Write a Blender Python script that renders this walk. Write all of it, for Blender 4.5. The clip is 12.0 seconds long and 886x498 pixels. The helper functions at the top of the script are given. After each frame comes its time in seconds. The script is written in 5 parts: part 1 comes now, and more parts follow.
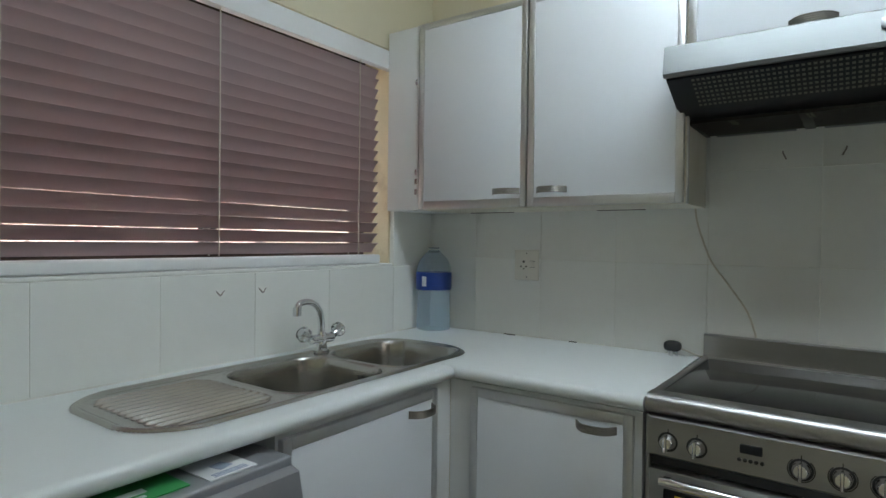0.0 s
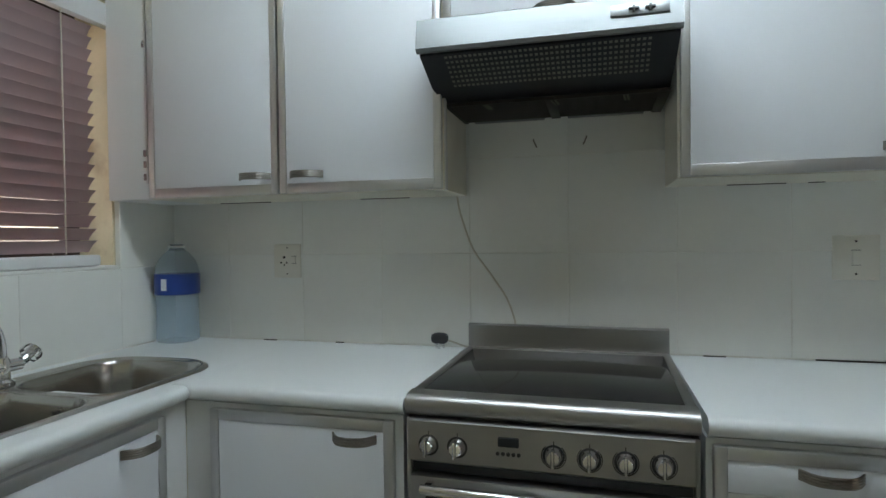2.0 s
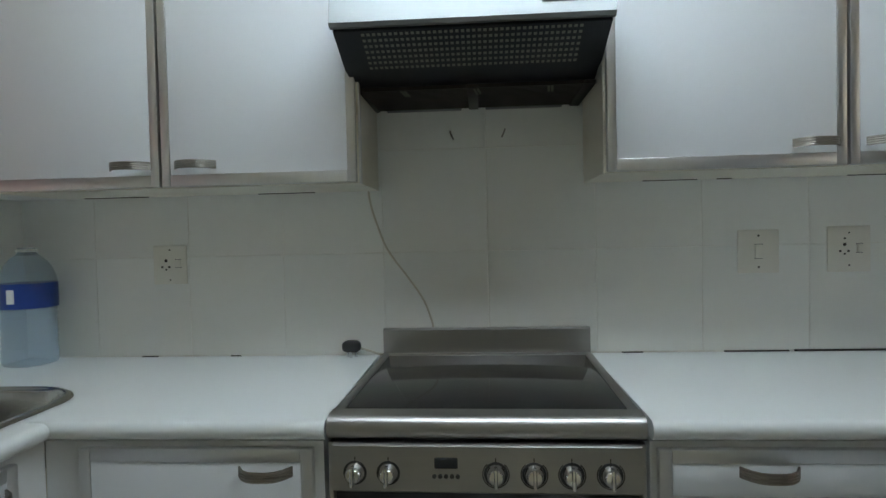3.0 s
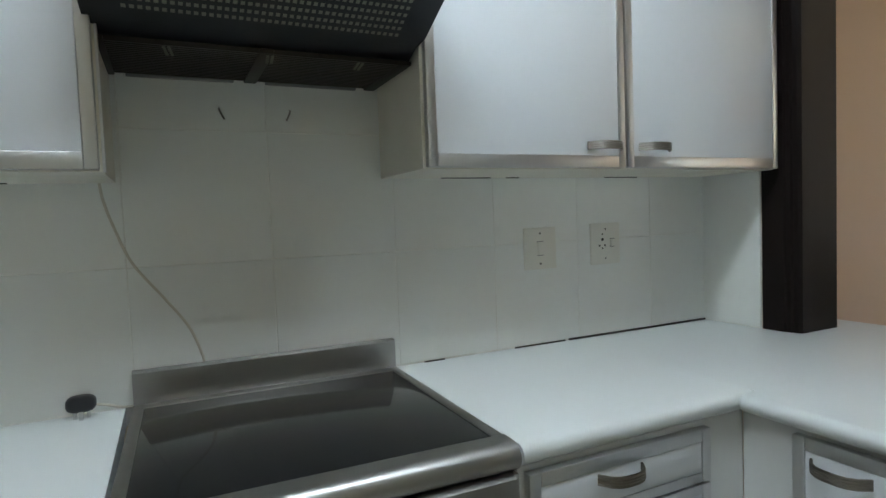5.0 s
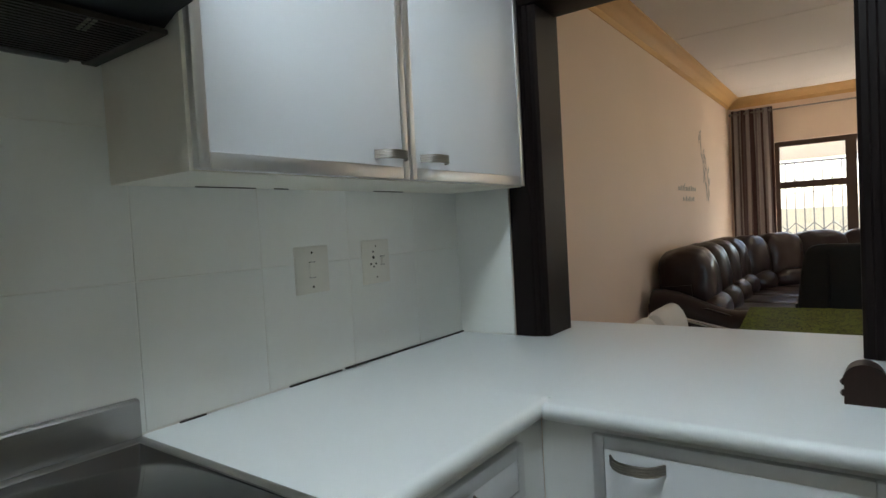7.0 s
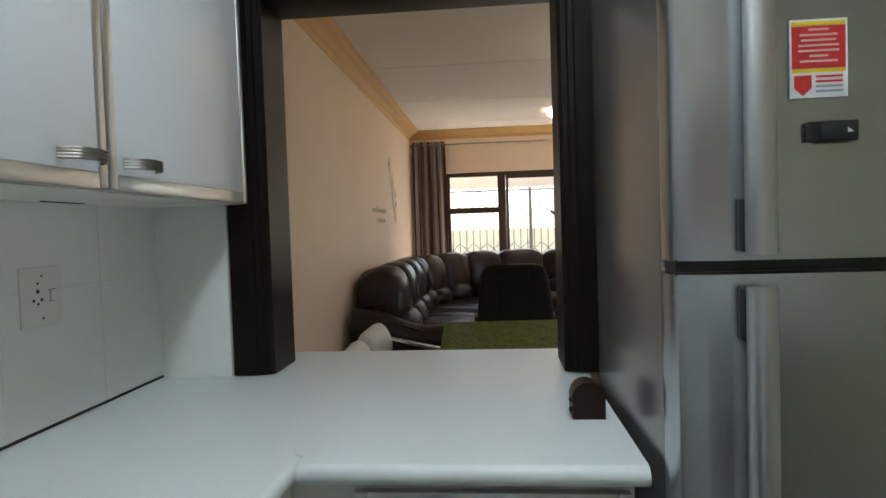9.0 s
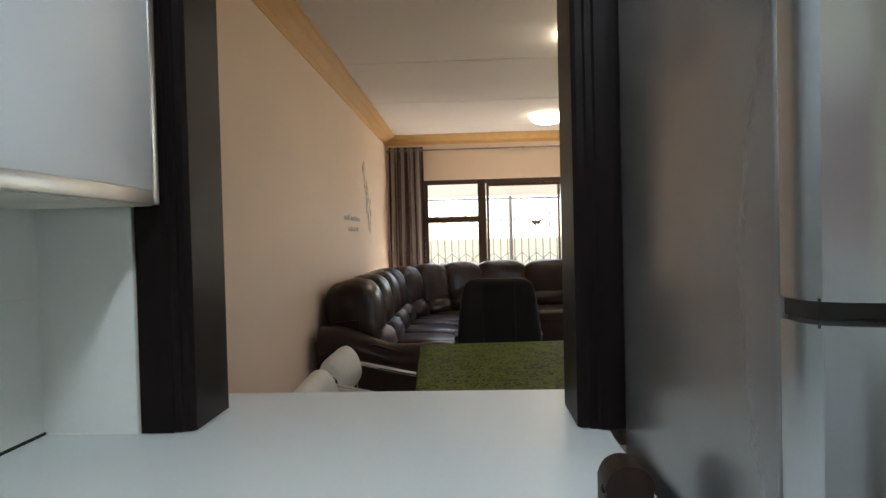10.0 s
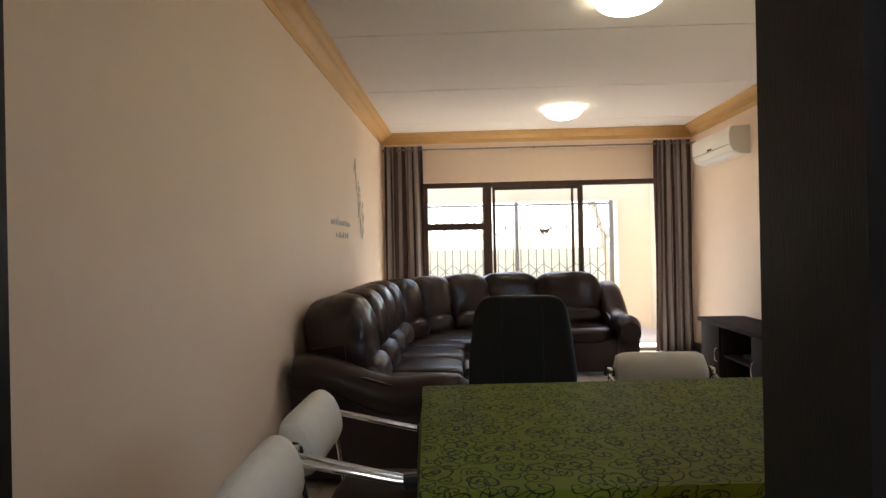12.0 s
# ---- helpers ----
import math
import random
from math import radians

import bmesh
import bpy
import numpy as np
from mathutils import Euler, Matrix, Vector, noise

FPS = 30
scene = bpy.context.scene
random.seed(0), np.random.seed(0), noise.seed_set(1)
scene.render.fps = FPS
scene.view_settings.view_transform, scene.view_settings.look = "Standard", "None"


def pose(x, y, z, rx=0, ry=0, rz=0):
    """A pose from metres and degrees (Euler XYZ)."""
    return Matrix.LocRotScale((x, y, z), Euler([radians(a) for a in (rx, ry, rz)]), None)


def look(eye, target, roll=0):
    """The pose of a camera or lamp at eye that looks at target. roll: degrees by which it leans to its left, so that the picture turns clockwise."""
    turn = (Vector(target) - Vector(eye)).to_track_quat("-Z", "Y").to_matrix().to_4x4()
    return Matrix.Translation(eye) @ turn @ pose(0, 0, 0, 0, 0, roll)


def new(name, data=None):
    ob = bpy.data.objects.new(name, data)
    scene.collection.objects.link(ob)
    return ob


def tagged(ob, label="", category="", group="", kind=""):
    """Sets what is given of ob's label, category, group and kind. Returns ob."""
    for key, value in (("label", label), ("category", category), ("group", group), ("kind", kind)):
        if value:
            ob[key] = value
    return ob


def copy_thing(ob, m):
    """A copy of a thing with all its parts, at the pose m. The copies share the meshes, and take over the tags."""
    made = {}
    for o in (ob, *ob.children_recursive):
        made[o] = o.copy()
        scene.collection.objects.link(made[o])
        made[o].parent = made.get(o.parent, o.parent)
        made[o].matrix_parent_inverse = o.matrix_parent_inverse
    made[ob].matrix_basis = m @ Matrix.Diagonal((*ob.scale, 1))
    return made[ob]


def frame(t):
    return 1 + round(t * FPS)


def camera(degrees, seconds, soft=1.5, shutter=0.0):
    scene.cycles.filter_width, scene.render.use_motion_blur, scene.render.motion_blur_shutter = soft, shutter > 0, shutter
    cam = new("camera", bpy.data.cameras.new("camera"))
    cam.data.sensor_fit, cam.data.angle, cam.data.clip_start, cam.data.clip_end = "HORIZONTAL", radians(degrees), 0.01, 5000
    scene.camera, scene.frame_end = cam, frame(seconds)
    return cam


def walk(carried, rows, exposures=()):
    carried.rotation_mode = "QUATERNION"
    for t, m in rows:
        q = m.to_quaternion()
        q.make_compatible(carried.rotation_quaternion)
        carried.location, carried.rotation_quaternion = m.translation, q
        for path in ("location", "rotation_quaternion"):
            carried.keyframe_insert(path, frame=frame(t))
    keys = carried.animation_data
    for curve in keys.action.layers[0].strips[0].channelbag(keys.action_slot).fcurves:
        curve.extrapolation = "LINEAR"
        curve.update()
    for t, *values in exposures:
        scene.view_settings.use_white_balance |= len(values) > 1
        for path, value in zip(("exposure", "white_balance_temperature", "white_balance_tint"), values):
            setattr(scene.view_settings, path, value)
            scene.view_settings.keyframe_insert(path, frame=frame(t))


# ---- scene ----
cam = camera(75.0, 12.0)
PATH = [
    (0, (0.396, -2.048, 1.274), (-0.764, -0.42, 1.245), 0.7),
    (0.5, (0.425, -2.019, 1.272), (-0.614, -0.311, 1.243), 0.4),
    (1, (0.435, -1.962, 1.259), (-0.447, -0.167, 1.235), 0.0),
    (1.5, (0.433, -1.892, 1.243), (-0.261, -0.017, 1.223), -0.4),
    (2, (0.405, -1.83, 1.253), (-0.114, 0.101, 1.218), -0.7),
    (2.5, (0.352, -1.767, 1.256), (0.018, 0.205, 1.213), -1.1),
    (3, (0.295, -1.714, 1.258), (0.165, 0.281, 1.206), -1.3),
    (3.2, (0.279, -1.693, 1.252), (0.227, 0.306, 1.199), -1.5),
    (4.8, (0.101, -1.451, 1.285), (0.868, 0.393, 1.18), -2.1),
    (5, (0.09, -1.434, 1.286), (0.948, 0.37, 1.183), -2.2),
    (5.5, (0.095, -1.377, 1.288), (1.156, 0.316, 1.186), -2.6),
    (6, (0.094, -1.323, 1.283), (1.361, 0.222, 1.187), -2.9),
    (6.5, (0.093, -1.249, 1.282), (1.54, 0.129, 1.193), -3.0),
    (7, (0.06, -1.176, 1.281), (1.681, -0.008, 1.205), -3.2),
    (7.5, (0.035, -1.117, 1.312), (1.795, -0.17, 1.222), -3.2),
    (7.7, (0.018, -1.079, 1.312), (1.84, -0.26, 1.225), -3.2),
    (9.3, (0.262, -0.986, 1.309), (2.256, -0.858, 1.250), -1.7),
    (9.5, (0.343, -0.981, 1.312), (2.339, -0.861, 1.259), -1.7),
    (10, (0.548, -0.959, 1.314), (2.545, -0.864, 1.276), -1.4),
    (10.5, (0.751, -0.941, 1.306), (2.749, -0.854, 1.278), -1.4),
    (11, (0.965, -0.913, 1.298), (2.963, -0.831, 1.281), -1.2),
    (11.5, (1.156, -0.88, 1.292), (3.154, -0.796, 1.286), -1.3),
    (12, (1.326, -0.865, 1.289), (3.324, -0.783, 1.29), -1.1),
]
EXPOSURES = [(0.0, 1.98), (3.0, 2.0), (5.5, 2.27), (6.5, 2.15), (7.5, 2.02), (9.5, 2.16), (11.0, 2.48), (12.0, 2.34)]
walk(cam, [(t, look(eye, target, roll)) for t, eye, target, roll in PATH], EXPOSURES)

# ---- light ----
world = bpy.data.worlds.new("sky")
scene.world = world
world.use_nodes = True
wn = world.node_tree.nodes
sky = wn.new("ShaderNodeTexSky")
sky.sky_type = "NISHITA"
sky.sun_disc = False
sky.sun_elevation = radians(60)
sky.sun_rotation = radians(100)
wn["Background"].inputs["Strength"].default_value = 0.15
world.node_tree.links.new(sky.outputs["Color"], wn["Background"].inputs["Color"])
sun_data = bpy.data.lights.new("sun", "SUN")
sun_data.energy = 5.0
sun_data.angle = radians(0.5)
sun_data.color = (1.0, 0.95, 0.87)
sun = new("sun", sun_data)
sun_dir = Vector((math.sin(radians(100)) * math.cos(radians(60)), math.cos(radians(100)) * math.cos(radians(60)), math.sin(radians(60))))
sun.matrix_world = look(sun_dir * 30, (0, 0, 0))

KITCHEN_LAMP = 6.8
DOME_LAMP = 2.7

# ---- materials ----


def mat(name, color, rough=0.5, metal=0.0, vary=0.06, scale=6.0, grain=80.0, bump=0.05, stretch=(1, 1, 1), stain=None, stain_amount=0.0, coat=0.0, spec=0.5, rvary=0.0, piece=0.0):
    """Principled material: two scales of colour variation, roughness variation and fine relief."""
    m = bpy.data.materials.new(name)
    m.use_nodes = True
    nt = m.node_tree
    n, l = nt.nodes, nt.links
    b = n["Principled BSDF"]
    tc = n.new("ShaderNodeTexCoord")
    mp = n.new("ShaderNodeMapping")
    mp.inputs["Scale"].default_value = stretch
    l.new(tc.outputs["Object"], mp.inputs["Vector"])
    big = n.new("ShaderNodeTexNoise")
    big.inputs["Scale"].default_value = scale
    big.inputs["Detail"].default_value = 5
    fine = n.new("ShaderNodeTexNoise")
    fine.inputs["Scale"].default_value = grain
    fine.inputs["Detail"].default_value = 4
    for t in (big, fine):
        l.new(mp.outputs["Vector"], t.inputs["Vector"])
    mul = n.new("ShaderNodeMath")
    mul.operation = "MULTIPLY_ADD"
    mul.inputs[1].default_value = vary * 2
    mul.inputs[2].default_value = 1 - vary
    l.new(big.outputs["Fac"], mul.inputs[0])
    mul2 = n.new("ShaderNodeMath")
    mul2.operation = "MULTIPLY_ADD"
    mul2.inputs[1].default_value = vary
    l.new(fine.outputs["Fac"], mul2.inputs[0])
    l.new(mul.outputs[0], mul2.inputs[2])
    last = mul2
    if piece:
        oi = n.new("ShaderNodeObjectInfo")
        pm = n.new("ShaderNodeMath")
        pm.operation = "MULTIPLY_ADD"
        pm.inputs[1].default_value = piece
        l.new(oi.outputs["Random"], pm.inputs[0])
        l.new(mul2.outputs[0], pm.inputs[2])
        last = pm
    vm = n.new("ShaderNodeVectorMath")
    vm.operation = "SCALE"
    vm.inputs[0].default_value = color
    l.new(last.outputs[0], vm.inputs["Scale"])
    out = vm.outputs["Vector"]
    if stain:
        sn = n.new("ShaderNodeTexNoise")
        sn.inputs["Scale"].default_value = scale * 0.7
        sn.inputs["Detail"].default_value = 8
        l.new(tc.outputs["Object"], sn.inputs["Vector"])
        ramp = n.new("ShaderNodeMapRange")
        ramp.inputs["From Min"].default_value = 0.52
        ramp.inputs["From Max"].default_value = 0.75
        ramp.inputs["To Max"].default_value = stain_amount
        l.new(sn.outputs["Fac"], ramp.inputs["Value"])
        mx = n.new("ShaderNodeMix")
        mx.data_type = "RGBA"
        l.new(ramp.outputs["Result"], mx.inputs["Factor"])
        l.new(out, mx.inputs["A"])
        mx.inputs["B"].default_value = (*stain, 1)
        out = mx.outputs["Result"]
    l.new(out, b.inputs["Base Color"])
    rm = n.new("ShaderNodeMath")
    rm.operation = "MULTIPLY_ADD"
    rm.inputs[1].default_value = rvary
    rm.inputs[2].default_value = max(0.02, rough - rvary / 2)
    l.new(big.outputs["Fac"], rm.inputs[0])
    l.new(rm.outputs[0], b.inputs["Roughness"])
    b.inputs["Metallic"].default_value = metal
    b.inputs["Specular IOR Level"].default_value = spec
    b.inputs["Coat Weight"].default_value = coat
    b.inputs["Coat Roughness"].default_value = 0.08
    if bump:
        bp = n.new("ShaderNodeBump")
        bp.inputs["Strength"].default_value = bump
        bp.inputs["Distance"].default_value = 0.004
        l.new(fine.outputs["Fac"], bp.inputs["Height"])
        l.new(bp.outputs["Normal"], b.inputs["Normal"])
    return m


def emitter(name, color, strength):
    m = mat(name, color, 0.4, vary=0.0, bump=0)
    b = m.node_tree.nodes["Principled BSDF"]
    b.inputs["Emission Color"].default_value = (*color, 1)
    b.inputs["Emission Strength"].default_value = strength
    return m


def glass_mat(name, color, rough=0.02, ior=1.45):
    m = bpy.data.materials.new(name)
    m.use_nodes = True
    b = m.node_tree.nodes["Principled BSDF"]
    b.inputs["Base Color"].default_value = (*color, 1)
    b.inputs["Transmission Weight"].default_value = 1.0
    b.inputs["Roughness"].default_value = rough
    b.inputs["IOR"].default_value = ior
    return m


laminate = mat("white_laminate", (0.71, 0.73, 0.76), 0.33, vary=0.02, scale=3, grain=300, bump=0.02, rvary=0.02)
filler_white = mat("cabinet_white_paint", (0.72, 0.73, 0.73), 0.45, vary=0.03, scale=4, stain=(0.5, 0.42, 0.3), stain_amount=0.12)
carcass = mat("cream_cabinet_board", (0.70, 0.67, 0.58), 0.45, vary=0.05, scale=5, stain=(0.35, 0.27, 0.15), stain_amount=0.25)
alu = mat("brushed_aluminium", (0.64, 0.64, 0.645), 0.38, 1.0, vary=0.08, scale=8, grain=60, bump=0.04, stretch=(1, 1, 0.15))
counter_white = mat("white_counter_laminate", (0.71, 0.735, 0.735), 0.33, vary=0.02, scale=2.5, grain=400, bump=0.02, rvary=0.0)
tile_white = mat("glazed_white_tile", (0.77, 0.78, 0.75), 0.34, vary=0.03, scale=2, grain=30, bump=0.02, spec=0.4, stain=(0.62, 0.56, 0.44), stain_amount=0.22, piece=0.05)
grout = mat("aged_grout", (0.76, 0.76, 0.71), 0.8, vary=0.15, scale=4, stain=(0.30, 0.22, 0.13), stain_amount=0.6)
kitchen_paint = mat("cream_kitchen_paint", (0.68, 0.62, 0.46), 0.6, vary=0.04, scale=1.5, grain=120, bump=0.1)
reveal_paint = mat("peeling_cream_paint", (0.74, 0.66, 0.46), 0.6, vary=0.1, scale=8, stain=(0.30, 0.18, 0.07), stain_amount=0.8)
living_paint = mat("cream_wall_paint", (0.82, 0.665, 0.54), 0.62, vary=0.03, scale=1.0, grain=150, bump=0.06, stain=(0.55, 0.45, 0.33), stain_amount=0.15)
ceiling_paint = mat("ceiling_board_paint", (0.77, 0.72, 0.68), 0.75, vary=0.03, scale=1.2, grain=90, bump=0.05)
seam_dark = mat("ceiling_seam", (0.16, 0.13, 0.11), 0.8, vary=0.2)
post_wood = mat("dark_stained_wood", (0.010, 0.0065, 0.006), 0.42, vary=0.3, scale=5, grain=90, bump=0.12, stretch=(6, 6, 0.5), spec=0.15)
cornice_wood = mat("tan_cornice", (0.62, 0.38, 0.15), 0.5, vary=0.12, scale=5, grain=40, bump=0.08, stretch=(0.4, 2, 3))
steel = mat("brushed_stainless_steel", (0.37, 0.36, 0.35), 0.36, 1.0, vary=0.08, scale=5, grain=70, bump=0.05, stretch=(0.2, 3, 6))
hood_steel = mat("satin_hood_steel", (0.27, 0.28, 0.285), 0.40, 1.0, vary=0.06, scale=5, grain=70, bump=0.05, stretch=(0.2, 3, 6))
sink_steel = mat("worn_sink_steel", (0.46, 0.445, 0.42), 0.24, 1.0, vary=0.14, scale=7, grain=120, bump=0.05)
fridge_steel = mat("fridge_grey_steel", (0.50, 0.52, 0.54), 0.22, 0.92, vary=0.05, scale=2, grain=90, bump=0.03, stretch=(3, 3, 0.2))
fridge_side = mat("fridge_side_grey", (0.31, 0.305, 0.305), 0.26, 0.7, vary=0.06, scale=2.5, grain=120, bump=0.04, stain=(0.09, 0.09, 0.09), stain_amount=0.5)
chrome = mat("chrome", (0.72, 0.72, 0.73), 0.10, 1.0, vary=0.05, bump=0)
bronze = mat("brushed_nickel_handle", (0.25, 0.23, 0.205), 0.30, 1.0, vary=0.15, scale=30, bump=0.03)
satin = mat("satin_handle_steel", (0.64, 0.65, 0.67), 0.30, 1.0, vary=0.05, scale=3, grain=90, bump=0.03, stretch=(3, 3, 0.2))
black_glass = mat("black_ceramic_glass", (0.010, 0.010, 0.011), 0.09, vary=0.2, scale=3, grain=200, bump=0.005, rvary=0.05)
black_plastic = mat("black_plastic", (0.018, 0.018, 0.020), 0.4, vary=0.2, scale=10, bump=0.05)
hood_black = mat("hood_dark_plastic", (0.011, 0.012, 0.015), 0.36, spec=0.3, vary=0.3, scale=14, stain=(0.035, 0.028, 0.022), stain_amount=0.5)
hood_brown = mat("greasy_brown_black_plastic", (0.020, 0.016, 0.013), 0.45, vary=0.35, scale=18, stain=(0.05, 0.035, 0.02), stain_amount=0.5, spec=0.3)
hood_mesh_and_glint = mat("filter_fabric_and_glint", (0.15, 0.15, 0.12), 0.7, vary=0.35, scale=14, grain=200)
plastic_white = mat("white_plastic", (0.74, 0.72, 0.65), 0.35, vary=0.04, scale=8, bump=0.02)
off_white = mat("white_painted_aluminium", (0.76, 0.77, 0.78), 0.4, vary=0.04, scale=5, bump=0.02, stain=(0.5, 0.42, 0.3), stain_amount=0.2)
slot_dark = mat("dark_gap", (0.035, 0.03, 0.025), 0.9, vary=0.3)
window_brown = mat("bronze_window_frame", (0.055, 0.032, 0.022), 0.4, 0.2, vary=0.15, scale=6, bump=0.04)
gate_metal = mat("grey_gate_steel", (0.16, 0.15, 0.145), 0.5, 0.4, vary=0.2, scale=10)
leather = mat("brown_leather", (0.021, 0.0115, 0.0115), 0.29, vary=0.2, scale=5, grain=160, bump=0.08, spec=0.32, stain=(0.034, 0.020, 0.017), stain_amount=0.4)
black_leather = mat("black_leather", (0.008, 0.008, 0.009), 0.55, spec=0.3, vary=0.2, scale=6, grain=160, bump=0.2)
seat_dark = mat("dark_brown_seat_cloth", (0.030, 0.020, 0.016), 0.75, vary=0.25, scale=10, grain=200, bump=0.3, spec=0.2)
white_leather = mat("white_textured_vinyl", (0.60, 0.57, 0.52), 0.5, vary=0.06, scale=8, grain=140, bump=0.5, stain=(0.45, 0.4, 0.33), stain_amount=0.3)
tv_wood = mat("dark_veneer", (0.026, 0.020, 0.019), 0.75, spec=0.08, vary=0.25, scale=6, grain=60, stretch=(0.5, 5, 5), bump=0.06)
floor_living = mat("pale_floor_tile", (0.55, 0.50, 0.44), 0.22, vary=0.08, scale=3, grain=50, bump=0.03, piece=0.06)
floor_kitchen = mat("beige_floor_tile", (0.45, 0.41, 0.35), 0.3, vary=0.08, scale=3, grain=50, bump=0.03)
ornament_wood = mat("reddish_brown_wood", (0.020, 0.009, 0.006), 0.36, spec=0.25, vary=0.4, scale=18, grain=60, stretch=(1, 6, 1), bump=0.1)
washer_silver = mat("silver_enamel", (0.36, 0.36, 0.38), 0.34, 0.55, vary=0.05, scale=3, bump=0.02)
brick_wall = mat("pinkish_brick", (0.52, 0.40, 0.38), 0.85, vary=0.2, scale=9, grain=70, bump=0.3, piece=0.15)
mortar = mat("brick_mortar", (0.42, 0.37, 0.32), 0.9, vary=0.1)
patio_cream = mat("cream_exterior_plaster", (0.72, 0.62, 0.47), 0.8, vary=0.05, scale=2, bump=0.15)
patio_floor = mat("patio_paving", (0.52, 0.47, 0.42), 0.7, vary=0.12, scale=3, bump=0.15)
soil = mat("dry_lawn_ground", (0.25, 0.22, 0.12), 0.95, vary=0.3, scale=1.5, grain=40, bump=0.4)
bark = mat("pale_bark", (0.42, 0.35, 0.28), 0.9, vary=0.3, scale=12, bump=0.5)
leaf_green = mat("pale_green_foliage", (0.12, 0.12, 0.06), 0.6, vary=0.3, scale=10)
label_blue = mat("blue_bottle_label", (0.015, 0.05, 0.26), 0.35, vary=0.1, scale=20, bump=0.02)
paper_white = mat("white_paper_label", (0.75, 0.76, 0.76), 0.5, vary=0.04, bump=0.02)
paper_green = mat("green_printed_label", (0.05, 0.30, 0.09), 0.4, vary=0.08, bump=0.02)
paper_red = mat("red_printed_sticker", (0.62, 0.035, 0.04), 0.4, vary=0.05, bump=0.02)
paper_yellow = mat("yellow_printed_strip", (0.80, 0.60, 0.04), 0.4, vary=0.05, bump=0.02)
print_pink = mat("pale_pink_print", (0.75, 0.45, 0.42), 0.5, vary=0.02, bump=0)
print_blue = mat("grey_blue_print", (0.33, 0.38, 0.50), 0.5, vary=0.02, bump=0)
decal_grey = mat("grey_vinyl_decal", (0.30, 0.26, 0.21), 0.5, vary=0.2, scale=20, bump=0.02)
cable_white = mat("yellowed_white_cable", (0.56, 0.52, 0.44), 0.5, vary=0.1, scale=20, bump=0.02)
dark_display = mat("dark_display", (0.015, 0.017, 0.02), 0.15, vary=0.1, bump=0)
skirting_dark = mat("dark_brown_skirting", (0.035, 0.022, 0.018), 0.4, vary=0.2, scale=6)
pane_glass = glass_mat("window_pane_glass", (0.97, 0.98, 0.97), 0.0)
bottle_plastic = mat("clear_bluish_plastic", (0.50, 0.68, 0.84), 0.14, vary=0.1, scale=14, bump=0.05)
bottle_plastic.node_tree.nodes["Principled BSDF"].inputs["Alpha"].default_value = 0.3
tap_crystal = glass_mat("clear_acrylic", (0.9, 0.92, 0.93), 0.05, 1.3)
dome_glass = emitter("lit_frosted_glass", (1.0, 0.88, 0.66), DOME_LAMP)
tube_glow = emitter("lit_white_diffuser", (0.775, 0.915, 1.0), KITCHEN_LAMP)


def slat_material():
    m = mat("mauve_brown_slat", (0.47, 0.395, 0.40), 0.35, vary=0.08, scale=4, grain=120, bump=0.04, stretch=(1, 0.2, 1))
    nt = m.node_tree
    b = nt.nodes["Principled BSDF"]
    tr = nt.nodes.new("ShaderNodeBsdfTranslucent")
    tr.inputs["Color"].default_value = (0.58, 0.42, 0.43, 1)
    mx = nt.nodes.new("ShaderNodeMixShader")
    mx.inputs["Fac"].default_value = 0.35
    nt.links.new(b.outputs[0], mx.inputs[1])
    nt.links.new(tr.outputs[0], mx.inputs[2])
    nt.links.new(mx.outputs[0], nt.nodes["Material Output"].inputs["Surface"])
    return m


def curtain_material():
    """Vertical stripes of grey and dark brown cloth."""
    m = mat("striped_grey_brown_cloth", (0.3, 0.27, 0.26), 0.85, vary=0.05, scale=8, grain=200, bump=0.15, spec=0.2)
    nt = m.node_tree
    n, l = nt.nodes, nt.links
    b = n["Principled BSDF"]
    uv = n.new("ShaderNodeUVMap")
    uv.uv_map = "cloth"
    sep = n.new("ShaderNodeSeparateXYZ")
    l.new(uv.outputs["UV"], sep.inputs[0])
    wr = n.new("ShaderNodeMath")
    wr.operation = "FRACT"
    l.new(sep.outputs["X"], wr.inputs[0])
    ramp = n.new("ShaderNodeValToRGB")
    ramp.color_ramp.interpolation = "CONSTANT"
    stops = ((0.0, (0.060, 0.032, 0.030)), (0.22, (0.24, 0.21, 0.205)), (0.36, (0.10, 0.075, 0.075)), (0.44, (0.30, 0.27, 0.265)), (0.62, (0.17, 0.14, 0.14)), (0.70, (0.27, 0.245, 0.24)), (0.88, (0.09, 0.06, 0.06)))
    ramp.color_ramp.elements[0].position = 0.0
    ramp.color_ramp.elements[0].color = (*stops[0][1], 1)
    ramp.color_ramp.elements[1].position = stops[1][0]
    ramp.color_ramp.elements[1].color = (*stops[1][1], 1)
    for p, c in stops[2:]:
        e = ramp.color_ramp.elements.new(p)
        e.color = (*c, 1)
    l.new(wr.outputs[0], ramp.inputs["Fac"])
    l.new(ramp.outputs["Color"], b.inputs["Base Color"])
    return m


